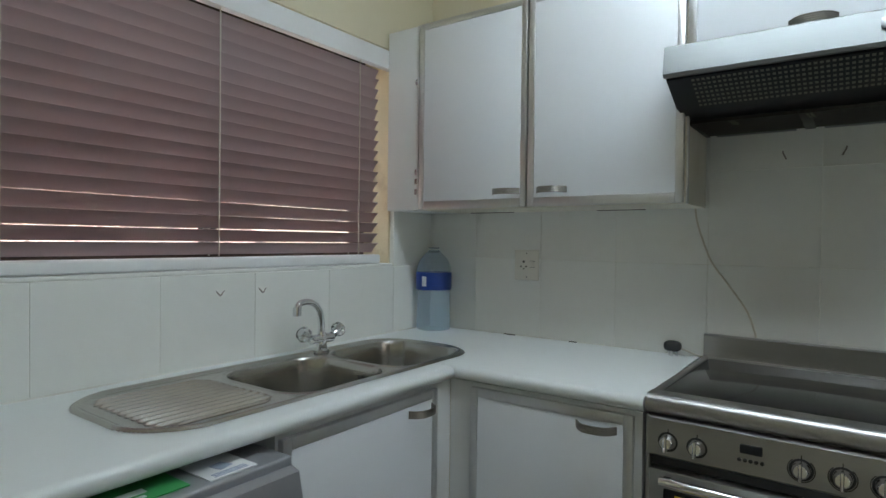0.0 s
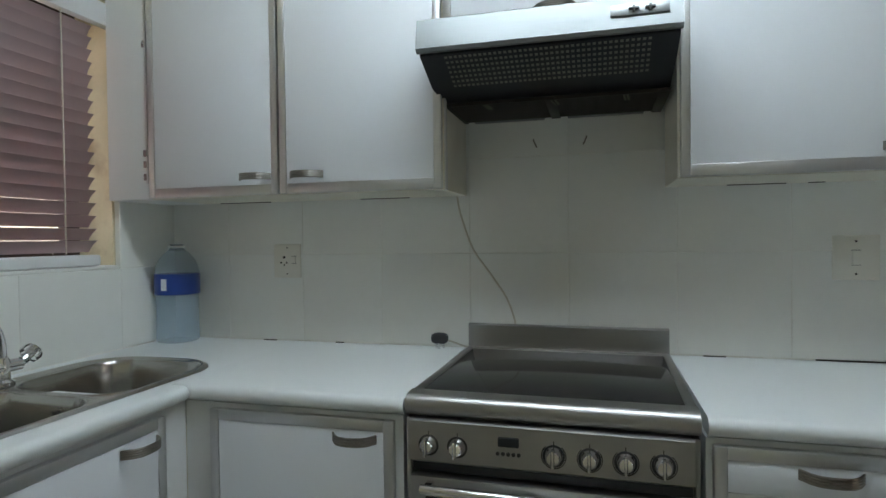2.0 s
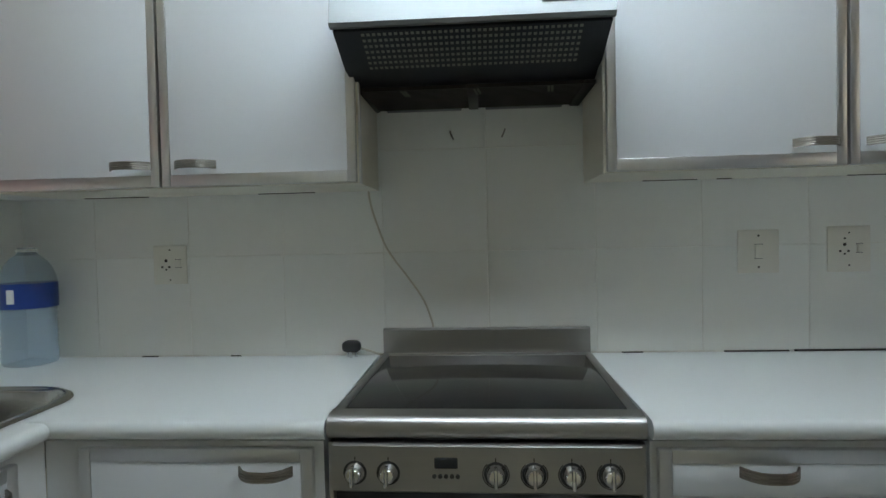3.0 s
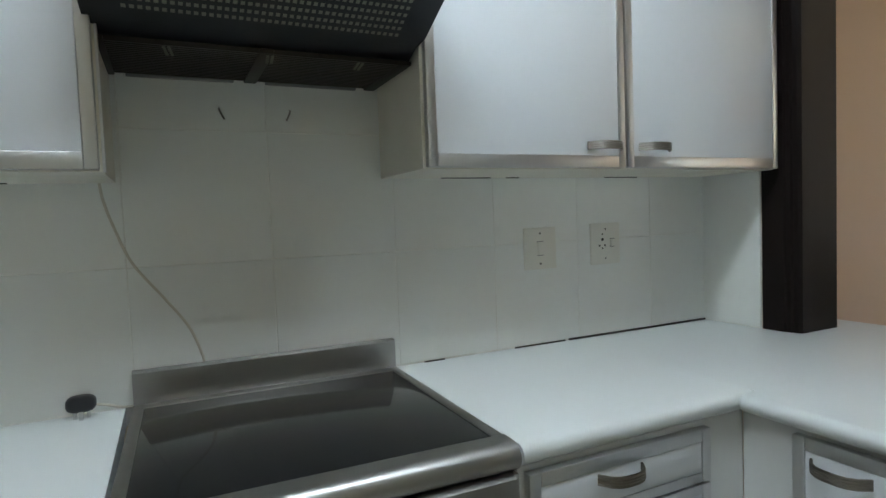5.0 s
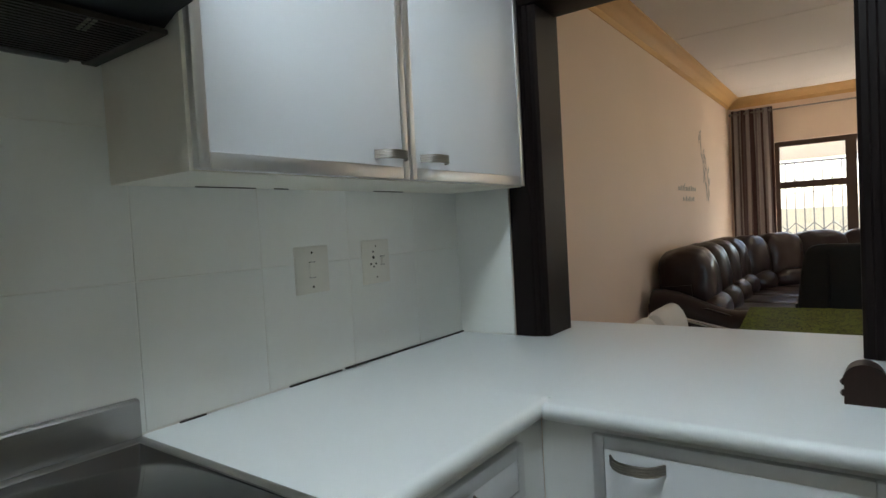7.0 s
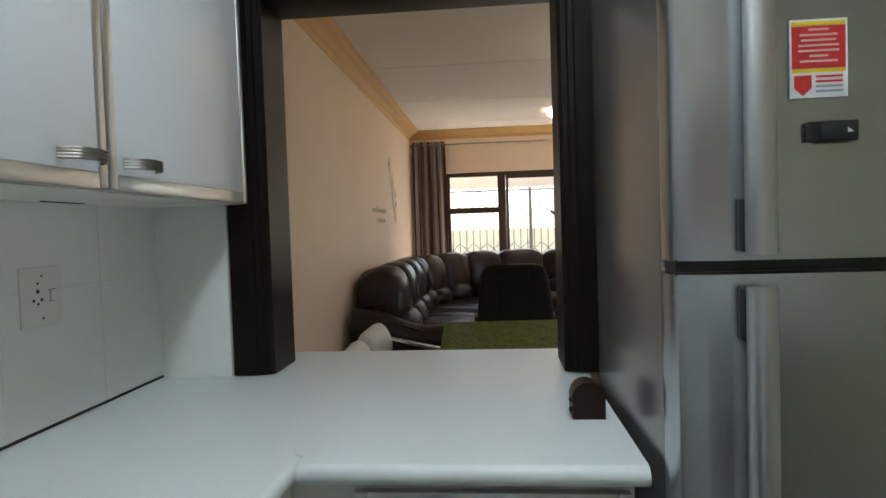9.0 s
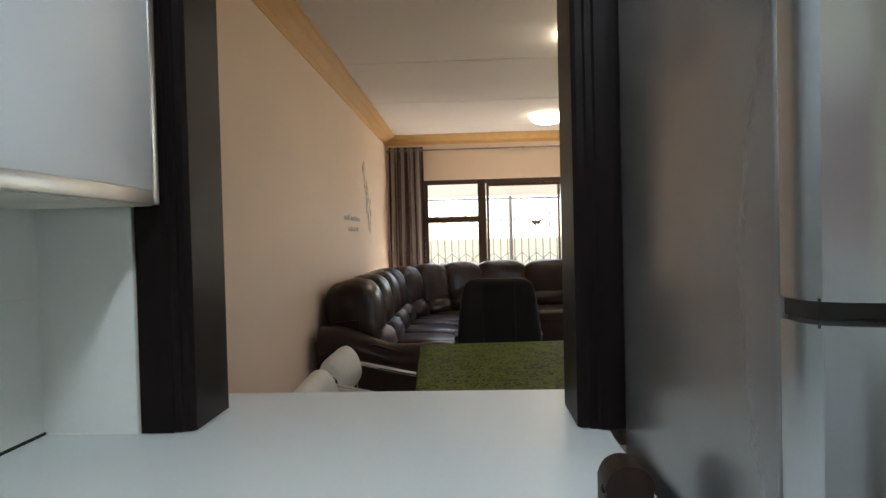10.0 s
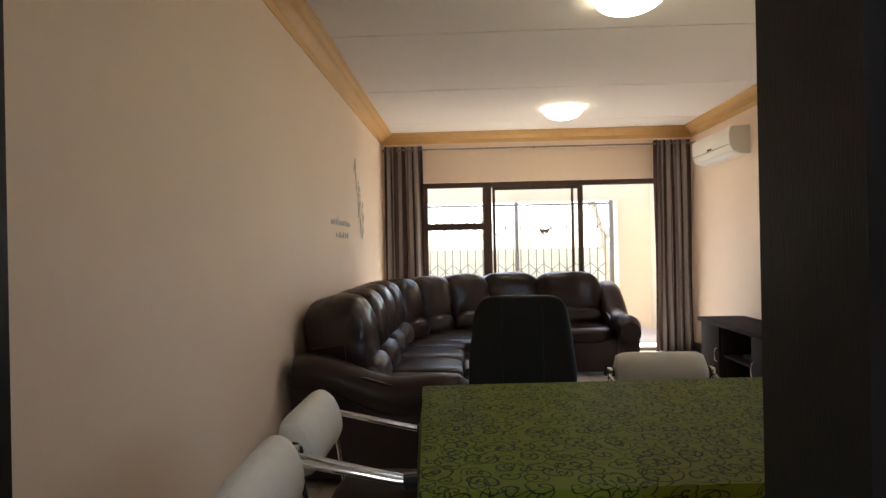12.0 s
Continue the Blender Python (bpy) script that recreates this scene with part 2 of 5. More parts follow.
def cloth_material():
    """Green satin with dark scroll-work: spirals round scattered centres and wavy stems."""
    m = mat("green_scroll_cloth", (0.108, 0.133, 0.013), 0.65, spec=0.12, vary=0.12, scale=4, grain=300, bump=0.1)
    nt = m.node_tree
    n, l = nt.nodes, nt.links
    b = n["Principled BSDF"]
    src = b.inputs["Base Color"].links[0].from_socket
    tc = n.new("ShaderNodeTexCoord")

    def math_node(op, a, c=None, d=None):
        k = n.new("ShaderNodeMath")
        k.operation = op
        for i, v in enumerate((a, c, d)):
            if v is None:
                continue
            if isinstance(v, (int, float)):
                k.inputs[i].default_value = v
            else:
                l.new(v, k.inputs[i])
        return k.outputs[0]

    sep = n.new("ShaderNodeSeparateXYZ")
    l.new(tc.outputs["Object"], sep.inputs[0])
    flat = n.new("ShaderNodeCombineXYZ")
    l.new(math_node("ADD", sep.outputs["X"], sep.outputs["Z"]), flat.inputs["X"])
    l.new(math_node("ADD", sep.outputs["Y"], sep.outputs["Z"]), flat.inputs["Y"])
    dn = n.new("ShaderNodeTexNoise")
    dn.inputs["Scale"].default_value = 9
    l.new(flat.outputs[0], dn.inputs["Vector"])
    warp = n.new("ShaderNodeVectorMath")
    warp.operation = "MULTIPLY_ADD"
    l.new(dn.outputs["Color"], warp.inputs[0])
    warp.inputs[1].default_value = (0.03, 0.03, 0)
    l.new(flat.outputs[0], warp.inputs[2])
    masks = []
    for scale, turns, radius, sign in ((8.0, 25.0, 0.062, 1), (11.0, 34.0, 0.046, -1), (15.0, 46.0, 0.034, 1)):
        off = n.new("ShaderNodeVectorMath")
        off.operation = "ADD"
        l.new(warp.outputs[0], off.inputs[0])
        off.inputs[1].default_value = (0.31 * scale * sign, 0.17 * scale * sign, 0)
        vo = n.new("ShaderNodeTexVoronoi")
        vo.voronoi_dimensions = "2D"
        vo.inputs["Scale"].default_value = scale
        vo.inputs["Randomness"].default_value = 0.75
        l.new(off.outputs[0], vo.inputs["Vector"])
        d = n.new("ShaderNodeVectorMath")
        d.operation = "SUBTRACT"
        l.new(off.outputs[0], d.inputs[0])
        l.new(vo.outputs["Position"], d.inputs[1])
        s = n.new("ShaderNodeSeparateXYZ")
        l.new(d.outputs[0], s.inputs[0])
        ln = n.new("ShaderNodeVectorMath")
        ln.operation = "LENGTH"
        l.new(d.outputs[0], ln.inputs[0])
        r = ln.outputs["Value"]
        ang = math_node("MULTIPLY", math_node("ARCTAN2", s.outputs["X"], s.outputs["Y"]), sign / (2 * math.pi))
        rnd = n.new("ShaderNodeSeparateXYZ")
        l.new(vo.outputs["Color"], rnd.inputs[0])
        ph = math_node("FRACT", math_node("ADD", math_node("MULTIPLY_ADD", r, turns, ang), rnd.outputs["X"]))
        dist = math_node("ABSOLUTE", math_node("SUBTRACT", ph, 0.5))
        line = math_node("LESS_THAN", dist, math_node("DIVIDE", 0.21, math_node("MULTIPLY_ADD", r, 60, 1.0)))
        masks.append(math_node("MULTIPLY", line, math_node("LESS_THAN", r, radius)))
    tot = math_node("MINIMUM", math_node("ADD", math_node("ADD", masks[0], masks[1]), masks[2]), 1.0)
    mx = n.new("ShaderNodeMix")
    mx.data_type = "RGBA"
    l.new(math_node("MULTIPLY", tot, 0.92), mx.inputs["Factor"])
    l.new(src, mx.inputs["A"])
    mx.inputs["B"].default_value = (0.010, 0.014, 0.006, 1)
    l.new(mx.outputs["Result"], b.inputs["Base Color"])
    return m


slat_mat = slat_material()
curtain_mat = curtain_material()
cloth_mat = cloth_material()

# ---- shape helpers ----


def link_mesh(name, bm, material, smooth=True):
    me = bpy.data.meshes.new(name)
    bm.normal_update()
    bm.to_mesh(me)
    bm.free()
    me.materials.append(material)
    if smooth:
        me.polygons.foreach_set("use_smooth", [True] * len(me.polygons))
        me.set_sharp_from_angle(angle=radians(40))
    return new(name, me)


def part(name, bm, material, parent, label="", smooth=True):
    ob = link_mesh(name, bm, material, smooth)
    ob.parent = parent
    if label:
        ob["label"] = label
    return ob


def setting(name, bm, material, label, category, smooth=True):
    return tagged(link_mesh(name, bm, material, smooth), label, category, kind="structure")


def thing(name, loc, label, category, group="", rz=0):
    ob = new(name)
    ob.matrix_world = pose(*loc, 0, 0, rz)
    return tagged(ob, label, category, group)


def add_box(bm, lo, hi, bevel=0.0, seg=2):
    """An axis-aligned box from lo to hi, joined to bm."""
    t = bmesh.new()
    bmesh.ops.create_cube(t, size=1)
    for v in t.verts:
        v.co = Vector(((lo[i] + hi[i]) / 2 + v.co[i] * (hi[i] - lo[i])) for i in range(3))
    if bevel:
        bmesh.ops.bevel(t, geom=t.edges[:], offset=bevel, segments=seg, affect="EDGES", profile=0.5)
    return merge(bm, t)


def merge(bm, t, m=None):
    if m is not None:
        bmesh.ops.transform(t, matrix=m, verts=t.verts[:])
    me = bpy.data.meshes.new("tmp")
    t.to_mesh(me)
    t.free()
    bm.from_mesh(me)
    bpy.data.meshes.remove(me)
    return bm


def box(lo, hi, bevel=0.0, seg=2):
    return add_box(bmesh.new(), lo, hi, bevel, seg)


def boxes(*spans):
    bm = bmesh.new()
    for s in spans:
        add_box(bm, *s)
    return bm


def prism(points, axis, a, b, bm=None):
    """A polygon (list of pairs) extruded along an axis from a to b. The pairs are the other two axes in x, y, z order."""
    bm = bm or bmesh.new()

    def at(p, v):
        return {"x": (v, p[0], p[1]), "y": (p[0], v, p[1]), "z": (p[0], p[1], v)}[axis]

    lo = [bm.verts.new(at(p, a)) for p in points]
    hi = [bm.verts.new(at(p, b)) for p in points]
    k = len(points)
    fs = [bm.faces.new(lo), bm.faces.new(hi)]
    for i in range(k):
        fs.append(bm.faces.new((lo[i], lo[(i + 1) % k], hi[(i + 1) % k], hi[i])))
    bmesh.ops.recalc_face_normals(bm, faces=fs)
    return bm


def lathe(profile, steps=32, bm=None, m=None):
    """Turns (radius, z) pairs round z."""
    t = bmesh.new()
    rings = []
    for r, z in profile:
        rings.append([t.verts.new((max(r, 1e-5) * math.cos(2 * math.pi * i / steps), max(r, 1e-5) * math.sin(2 * math.pi * i / steps), z)) for i in range(steps)])
    for p, q in zip(rings, rings[1:]):
        for i in range(steps):
            t.faces.new((p[i], p[(i + 1) % steps], q[(i + 1) % steps], q[i]))
    bmesh.ops.remove_doubles(t, verts=t.verts[:], dist=1e-4)
    bmesh.ops.recalc_face_normals(t, faces=t.faces[:])
    return merge(bm or bmesh.new(), t, m)


def tube(points, radius, steps=10, bm=None, closed=False, smooth_n=0, flat=1.0):
    """A round bar along points; smooth_n subdivides the path with a Catmull-Rom curve."""
    pts = [Vector(p) for p in points]
    if smooth_n:
        ext = [2 * pts[0] - pts[1], *pts, 2 * pts[-1] - pts[-2]]
        out = []
        for i in range(1, len(ext) - 2):
            p0, p1, p2, p3 = ext[i - 1:i + 3]
            for k in range(smooth_n):
                u = k / smooth_n
                out.append(0.5 * (2 * p1 + (p2 - p0) * u + (2 * p0 - 5 * p1 + 4 * p2 - p3) * u * u + (3 * p1 - p0 - 3 * p2 + p3) * u ** 3))
        pts = out + [pts[-1]]
    t = bm or bmesh.new()
    rings = []
    side = None
    for i, p in enumerate(pts):
        d = (pts[min(i + 1, len(pts) - 1)] - pts[max(i - 1, 0)]).normalized()
        if side is None:
            side = d.cross(Vector((0, 0, 1)) if abs(d.z) < 0.9 else Vector((1, 0, 0))).normalized()
        side = (side - d * side.dot(d)).normalized()
        up = side.cross(d)
        rings.append([t.verts.new(p + radius * (math.cos(2 * math.pi * k / steps) * side + flat * math.sin(2 * math.pi * k / steps) * up)) for k in range(steps)])
    fs = []
    for a, b in zip(rings, rings[1:]):
        for k in range(steps):
            fs.append(t.faces.new((a[k], a[(k + 1) % steps], b[(k + 1) % steps], b[k])))
    fs += [t.faces.new(rings[0]), t.faces.new(rings[-1])]
    bmesh.ops.recalc_face_normals(t, faces=fs)
    return t


def pillow(sx, sy, sz, power=3.2, n=14, crease=0.0, seed=0):
    """A stuffed cushion: a superellipsoid of full sizes sx, sy, sz with soft puckers."""
    t = bmesh.new()
    bmesh.ops.create_cube(t, size=2)
    bmesh.ops.subdivide_edges(t, edges=t.edges[:], cuts=n, use_grid_fill=True)
    for v in t.verts:
        c = v.co
        s = (abs(c.x) ** power + abs(c.y) ** power + abs(c.z) ** power) ** (1 / power)
        q = c / s
        w = 1.0
        if crease:
            w += crease * (noise.noise(Vector((q.x * 2.2 + seed, q.y * 2.2, q.z * 2.2))) + 0.4 * noise.noise(Vector((q.x * 6 + seed, q.y * 6, q.z * 6))))
        v.co = Vector((q.x * sx / 2, q.y * sy / 2, q.z * sz / 2)) * w
    bmesh.ops.recalc_face_normals(t, faces=t.faces[:])
    return t

# ---- large structure: kitchen ----
WX, NX = -1.13, 1.783           # window wall, face of the partition
WIN_Y0, WIN_Y1, WIN_Z0, WIN_Z1 = -1.66, -0.262, 1.18, 2.04
KC, LC = 2.60, 2.71            # ceilings
LY, RY, EX = 0.165, -3.62, 8.45  # living room walls

floor_k = setting("floor_kitchen", box((WX - 0.3, -3.2, -0.12), (NX + 0.1, 0.2, 0.0)), floor_kitchen, "beige ceramic tiled kitchen floor", "floor")
wall_n = setting("wall_north_kitchen", box((WX - 0.3, 0.012, 0), (NX + 0.001, 0.30, KC)), kitchen_paint, "cream painted kitchen wall with white tiles", "wall")
wall_w = setting("wall_west_kitchen", boxes(((WX - 0.25, WIN_Y1, 0), (WX - 0.012, 0.012, KC)), ((WX - 0.25, -3.2, 0), (WX - 0.012, WIN_Y0, KC)),
                                            ((WX - 0.25, WIN_Y0, 0), (WX - 0.012, WIN_Y1, WIN_Z0 - 0.012)), ((WX - 0.25, WIN_Y0, WIN_Z1), (WX - 0.012, WIN_Y1, KC))), kitchen_paint, "cream painted window wall above white tiles", "wall")
setting("wall_south_kitchen", box((WX - 0.25, -3.2, 0), (NX + 0.17, -3.05, KC)), kitchen_paint, "plain cream kitchen wall", "wall")
setting("ceiling_kitchen", box((WX - 0.3, -3.2, KC), (NX + 0.17, 0.30, KC + 0.1)), ceiling_paint, "off-white kitchen ceiling", "ceiling")
reveal = setting("window_reveal", boxes(((WX - 0.22, WIN_Y1 - 0.008, WIN_Z0), (WX - 0.014, WIN_Y1 - 0.002, WIN_Z1))), reveal_paint, "peeling yellowed window reveal", "trim")

# partition with the serving hatch: half wall, lintel, side walls
OP_Y0 = -1.18
wall_p = setting("wall_partition", boxes(((NX, -0.222, 0), (1.955, 0.30, LC)), ((1.80, OP_Y0, 0), (1.955, -0.222, 0.858)), 
                                         ((1.80, OP_Y0 - 0.10, 2.10), (1.955, -0.222, LC)), ((1.955, -3.5, 0), (2.06, OP_Y0 - 0.11, LC)), ((1.80, OP_Y0 - 0.11, 0), (1.955, OP_Y0, 0.858))), living_paint, "cream partition wall with a serving hatch", "wall")

# dark hatch frame
hatch = thing("hatch_frame", (0, 0, 0.9), "dark stained wooden frame around the serving hatch", "frame")
hatch["kind"] = "structure"


def post_profile(s):
    """Plan of a moulded post; s mirrors it for the other side of the hatch."""
    pts = [(1.778, 0.0), (1.778, 0.070), (1.784, 0.074), (1.784, 0.088), (1.790, 0.092), (1.790, 0.106), (1.799, 0.115), (1.966, 0.115), (1.966, 0.0)]
    return [(x - 0.006, -0.230 - y) if s > 0 else (x - 0.006, OP_Y0 - 0.115 + y) for x, y in pts]


part("post", prism(post_profile(1), "z", 0.002, 1.20), post_wood, hatch)
part("post", prism(post_profile(-1), "z", 0.002, 1.20), post_wood, hatch)
part("lintel", box((1.770, OP_Y0 - 0.112, 1.082), (1.960, -0.232, 1.20), 0.008), post_wood, hatch)

# ---- large structure: living room ----
floor_l = setting("floor_living_room", box((1.9, RY - 0.2, -0.12), (EX + 0.15, LY + 0.2, -0.006)), grout, "grouted bed under pale floor tiles", "floor")
setting("wall_north_living", box((1.957, LY, 0), (EX + 0.2, LY + 0.2, LC)), living_paint, "cream painted living room wall", "wall")
SW0, SW1, SZ0, SZ1 = 3.7, 5.5, 0.85, 2.15
wall_s = setting("wall_south_living", boxes(((1.955, RY - 0.2, 0), (SW0, RY, LC)), ((SW1, RY - 0.2, 0), (EX + 0.2, RY, LC)), ((SW0, RY - 0.2, 0), (SW1, RY, SZ0)), ((SW0, RY - 0.2, SZ1), (SW1, RY, LC))), living_paint, "cream painted living room wall beside the television stand", "wall")
win2 = setting("window_2", boxes(((SW0, RY - 0.13, SZ0), (SW0 + 0.05, RY - 0.09, SZ1)), ((SW1 - 0.05, RY - 0.13, SZ0), (SW1, RY - 0.09, SZ1)), ((SW0 + 0.05, RY - 0.13, SZ0), (SW1 - 0.05, RY - 0.09, SZ0 + 0.05)),
                                 ((SW0 + 0.05, RY - 0.13, SZ1 - 0.05), (SW1 - 0.05, RY - 0.09, SZ1)), ((4.575, RY - 0.13, SZ0 + 0.05), (4.625, RY - 0.09, SZ1 - 0.05))), window_brown, "brown framed living room side window", "window")
for a, b in ((SW0 + 0.05, 4.575), (4.625, SW1 - 0.05)):
    p = part("pane", box((a, RY - 0.112, SZ0 + 0.05), (b, RY - 0.108, SZ1 - 0.05)), pane_glass, win2)
    p.visible_shadow = False
DY0, DY1, DZ = -3.28, -0.34, 2.11
setting("wall_east_living", boxes(((EX, DY1, 0), (EX + 0.2, LY, LC)), ((EX, RY, 0), (EX + 0.2, DY0, LC)), ((EX, DY0, DZ), (EX + 0.2, DY1, LC))), living_paint, "cream wall around the sliding door", "wall")
seams = [3.78, 5.13, 6.48, 7.83]
cb = bmesh.new()
xs = [1.9] + seams + [EX + 0.2]
for a, b in zip(xs, xs[1:]):
    add_box(cb, (a + 0.006, RY - 0.2, LC), (b - 0.006, LY + 0.2, LC + 0.02))
setting("ceiling_living_room", cb, ceiling_paint, "off-white ceiling boards with narrow dark seams", "ceiling")
setting("ceiling_backing", box((1.9, RY - 0.2, LC + 0.012), (EX + 0.2, LY + 0.2, LC + 0.1)), seam_dark, "dark backing above the ceiling boards", "ceiling")

CORN = [(-0.01, 0), (0.006, 0), (0.008, 0.022), (0.014, 0.03), (0.014, 0.042), (0.032, 0.052), (0.058, 0.075), (0.088, 0.088), (0.104, 0.090), (0.118, 0.102), (0.150, 0.106), (0.150, 0.118), (-0.01, 0.118)]
zc = LC - 0.1185
setting("cornice_north", prism([(LY - p, zc + q) for p, q in CORN], "x", 1.96, EX), cornice_wood, "moulded tan cornice", "trim")
setting("cornice_south", prism([(RY + p, zc + q) for p, q in CORN], "x", 2.06, EX), cornice_wood, "moulded tan cornice", "trim")
setting("cornice_east", prism([(EX - 0.001 - p, zc + 0.001 + q) for p, q in CORN], "y", RY, LY), cornice_wood, "moulded tan cornice above the curtains", "trim")
setting("baseboard_south", box((2.06, RY, 0.0), (EX, RY + 0.016, 0.11), 0.004), skirting_dark, "dark brown wooden skirting board", "trim")
setting("baseboard_north", box((1.96, LY - 0.016, 0.0), (EX, LY, 0.11), 0.004), skirting_dark, "dark brown wooden skirting board", "trim")
setting("baseboard_east", boxes(((EX - 0.016, RY + 0.02, 0), (EX, DY0, 0.11)), ((EX - 0.016, DY1, 0), (EX, LY - 0.02, 0.11))), skirting_dark, "dark brown wooden skirting board", "trim")

# ---- outside ----
setting("ground", box((-60, -90, -0.30), (140, 90, -0.16)), soil, "dry garden ground", "ground")
setting("patio_floor", box((EX + 0.2, -6.0, -0.16), (11.4, 3.0, -0.02)), patio_floor, "pale paved patio", "pavement")
setting("patio_beam", boxes(((10.65, -6.0, 2.03), (10.9, 3.0, 2.60)), ((EX + 0.2, 1.2, 2.40), (10.65, 1.4, 2.60))), patio_cream, "cream plastered open patio beams", "beam")
setting("patio_wall", boxes(((EX + 0.2, -4.11, -0.02), (10.9, -3.78, 2.82)), ((10.62, -3.78, -0.02), (10.9, -3.28, 2.03))), patio_cream, "cream plastered patio side wall", "wall")
setting("boundary_wall", box((19.0, -22, -0.2), (19.25, 16, 1.25)), patio_cream, "low sunlit garden wall", "wall")
bw = setting("neighbour_wall", box((-3.25, -8, -0.2), (-3.05, 4, 3.4)), mortar, "mortar of the pink brick wall outside", "wall")

# living room lamp, kitchen lamp


def ceiling_dome(x, y):
    t = thing("ceiling_light", (x, y, LC), "lit round frosted glass ceiling light", "ceiling light", "living room ceiling lights")
    part("base", lathe([(0, 0), (0.17, 0), (0.175, -0.012), (0.165, -0.022), (0, -0.022)], 40), off_white, t)
    prof = [(0.196 * math.sin(a), -0.018 - 0.095 * math.cos(a) * 0.999) for a in [i * math.pi / 2 / 12 for i in range(13)]]
    prof = [(r, z) for r, z in prof] + [(0.200, -0.014)]
    part("shade", lathe(prof, 48), dome_glass, t, "glowing frosted glass shade")
    for k in range(3):
        a = 2 * math.pi * k / 3 + 0.6
        part("clip", box((0.193 * math.cos(a) - 0.008, 0.193 * math.sin(a) - 0.008, -0.03), (0.193 * math.cos(a) + 0.008, 0.193 * math.sin(a) + 0.008, -0.004), 0.003), bronze, t)
    return t


ceiling_dome(7.30, -1.88)
ceiling_dome(4.60, -1.80)
kl = thing("kitchen_ceiling_light", (0.35, -1.0, KC), "lit rectangular kitchen ceiling light with white diffuser", "ceiling light")
part("housing", box((-0.62, -0.10, -0.035), (0.62, 0.10, 0.0), 0.006), off_white, kl)
part("diffuser", box((-0.60, -0.085, -0.075), (0.60, 0.085, -0.034), 0.015), tube_glow, kl, "glowing white diffuser")

# ---- kitchen: window and blind ----
win = setting("window_1", boxes(((WX - 0.19, WIN_Y0, WIN_Z0), (WX - 0.15, WIN_Y0 + 0.045, WIN_Z1)), ((WX - 0.19, WIN_Y1 - 0.053, WIN_Z0), (WX - 0.15, WIN_Y1 - 0.008, WIN_Z1)),
                                ((WX - 0.19, WIN_Y0 + 0.045, WIN_Z0), (WX - 0.15, WIN_Y1 - 0.053, WIN_Z0 + 0.045)), ((WX - 0.19, WIN_Y0 + 0.045, WIN_Z1 - 0.045), (WX - 0.15, WIN_Y1 - 0.053, WIN_Z1)),
                                ((WX - 0.185, -1.0, WIN_Z0 + 0.045), (WX - 0.155, -0.955, WIN_Z1 - 0.045))), window_brown, "brown framed kitchen window behind a blind", "window")
for a, b in ((WIN_Y0 + 0.045, -1.0), (-0.955, WIN_Y1 - 0.053)):
    p = part("pane", box((WX - 0.172, a, WIN_Z0 + 0.045), (WX - 0.168, b, WIN_Z1 - 0.045)), pane_glass, win)
    p.visible_shadow = False
setting("window_sill", box((WX - 0.15, WIN_Y0, WIN_Z0 - 0.012), (WX + 0.004, WIN_Y1, WIN_Z0), 0.003), tile_white, "white tiled window sill", "trim")

BX = WX - 0.035
blind = thing("venetian_blind", (BX, -0.96, WIN_Z0 + 0.01), "lowered mauve-brown venetian blind with white valance", "blind")
part("valance", box((0.005, WIN_Y0 + 0.97, 0.764), (0.038, 0.704, 0.838), 0.004), off_white, blind, "white valance board")
part("bottom_rail", box((-0.022, WIN_Y0 + 0.985, -0.009), (0.024, 0.642, 0.026), 0.008, 3), off_white, blind, "white rounded bottom rail")
NS = 18
sm = {}
for i in range(NS):
    z = 0.052 + i * 0.0402
    tilt = radians(61 - 16 * max(0.0, 1 - i / 13) ** 0.55 + random.uniform(-2, 2))
    b = bmesh.new()
    pr = []
    for k in range(7):
        u = (k / 6 - 0.5) * 0.050
        w = 0.0035 * (1 - (2 * k / 6 - 1) ** 2)
        pr.append((u * math.cos(tilt) - w * math.sin(tilt), z + u * math.sin(tilt) + w * math.cos(tilt)))
    pts = pr + [(x + 0.0009 * math.sin(tilt), zz - 0.0009 * math.cos(tilt)) for x, zz in reversed(pr)]
    sag = random.uniform(-0.002, 0.002)
    prism([(x, zz + sag) for x, zz in pts], "y", WIN_Y0 + 0.985, 0.632, b)
    part("slat", b, slat_mat, blind)
for y in (-0.62, -0.08, 0.51):
    part("ladder_cord", boxes(((0.027, y - 0.002, 0.03), (0.029, y + 0.002, 0.77)), ((-0.025, y - 0.002, 0.03), (-0.023, y + 0.002, 0.77))), cable_white, blind)

# ---- kitchen: counters ----
CT, CZ = 0.038, 0.90


def nose(depth_from, depth_to):
    """Section of a postformed top: flat back, rounded front at depth_to; pairs of (depth, z)."""
    s = 1 if depth_to > depth_from else -1
    r = CT / 2
    arc = [(depth_to - s * r + s * r * math.sin(a), CZ - r + r * math.cos(a)) for a in [math.pi * i / 8 for i in range(9)]]
    return [(depth_from, CZ), *arc, (depth_from, CZ - CT)]


SY0, SY1, SX0, SX1 = -1.515, -0.365, -1.068, -0.638   # sink cut-out
FX = -0.567
left_top = thing("worktop", (0, 0, 0), "white laminate L-shaped worktop with rounded front around the sink", "worktop")


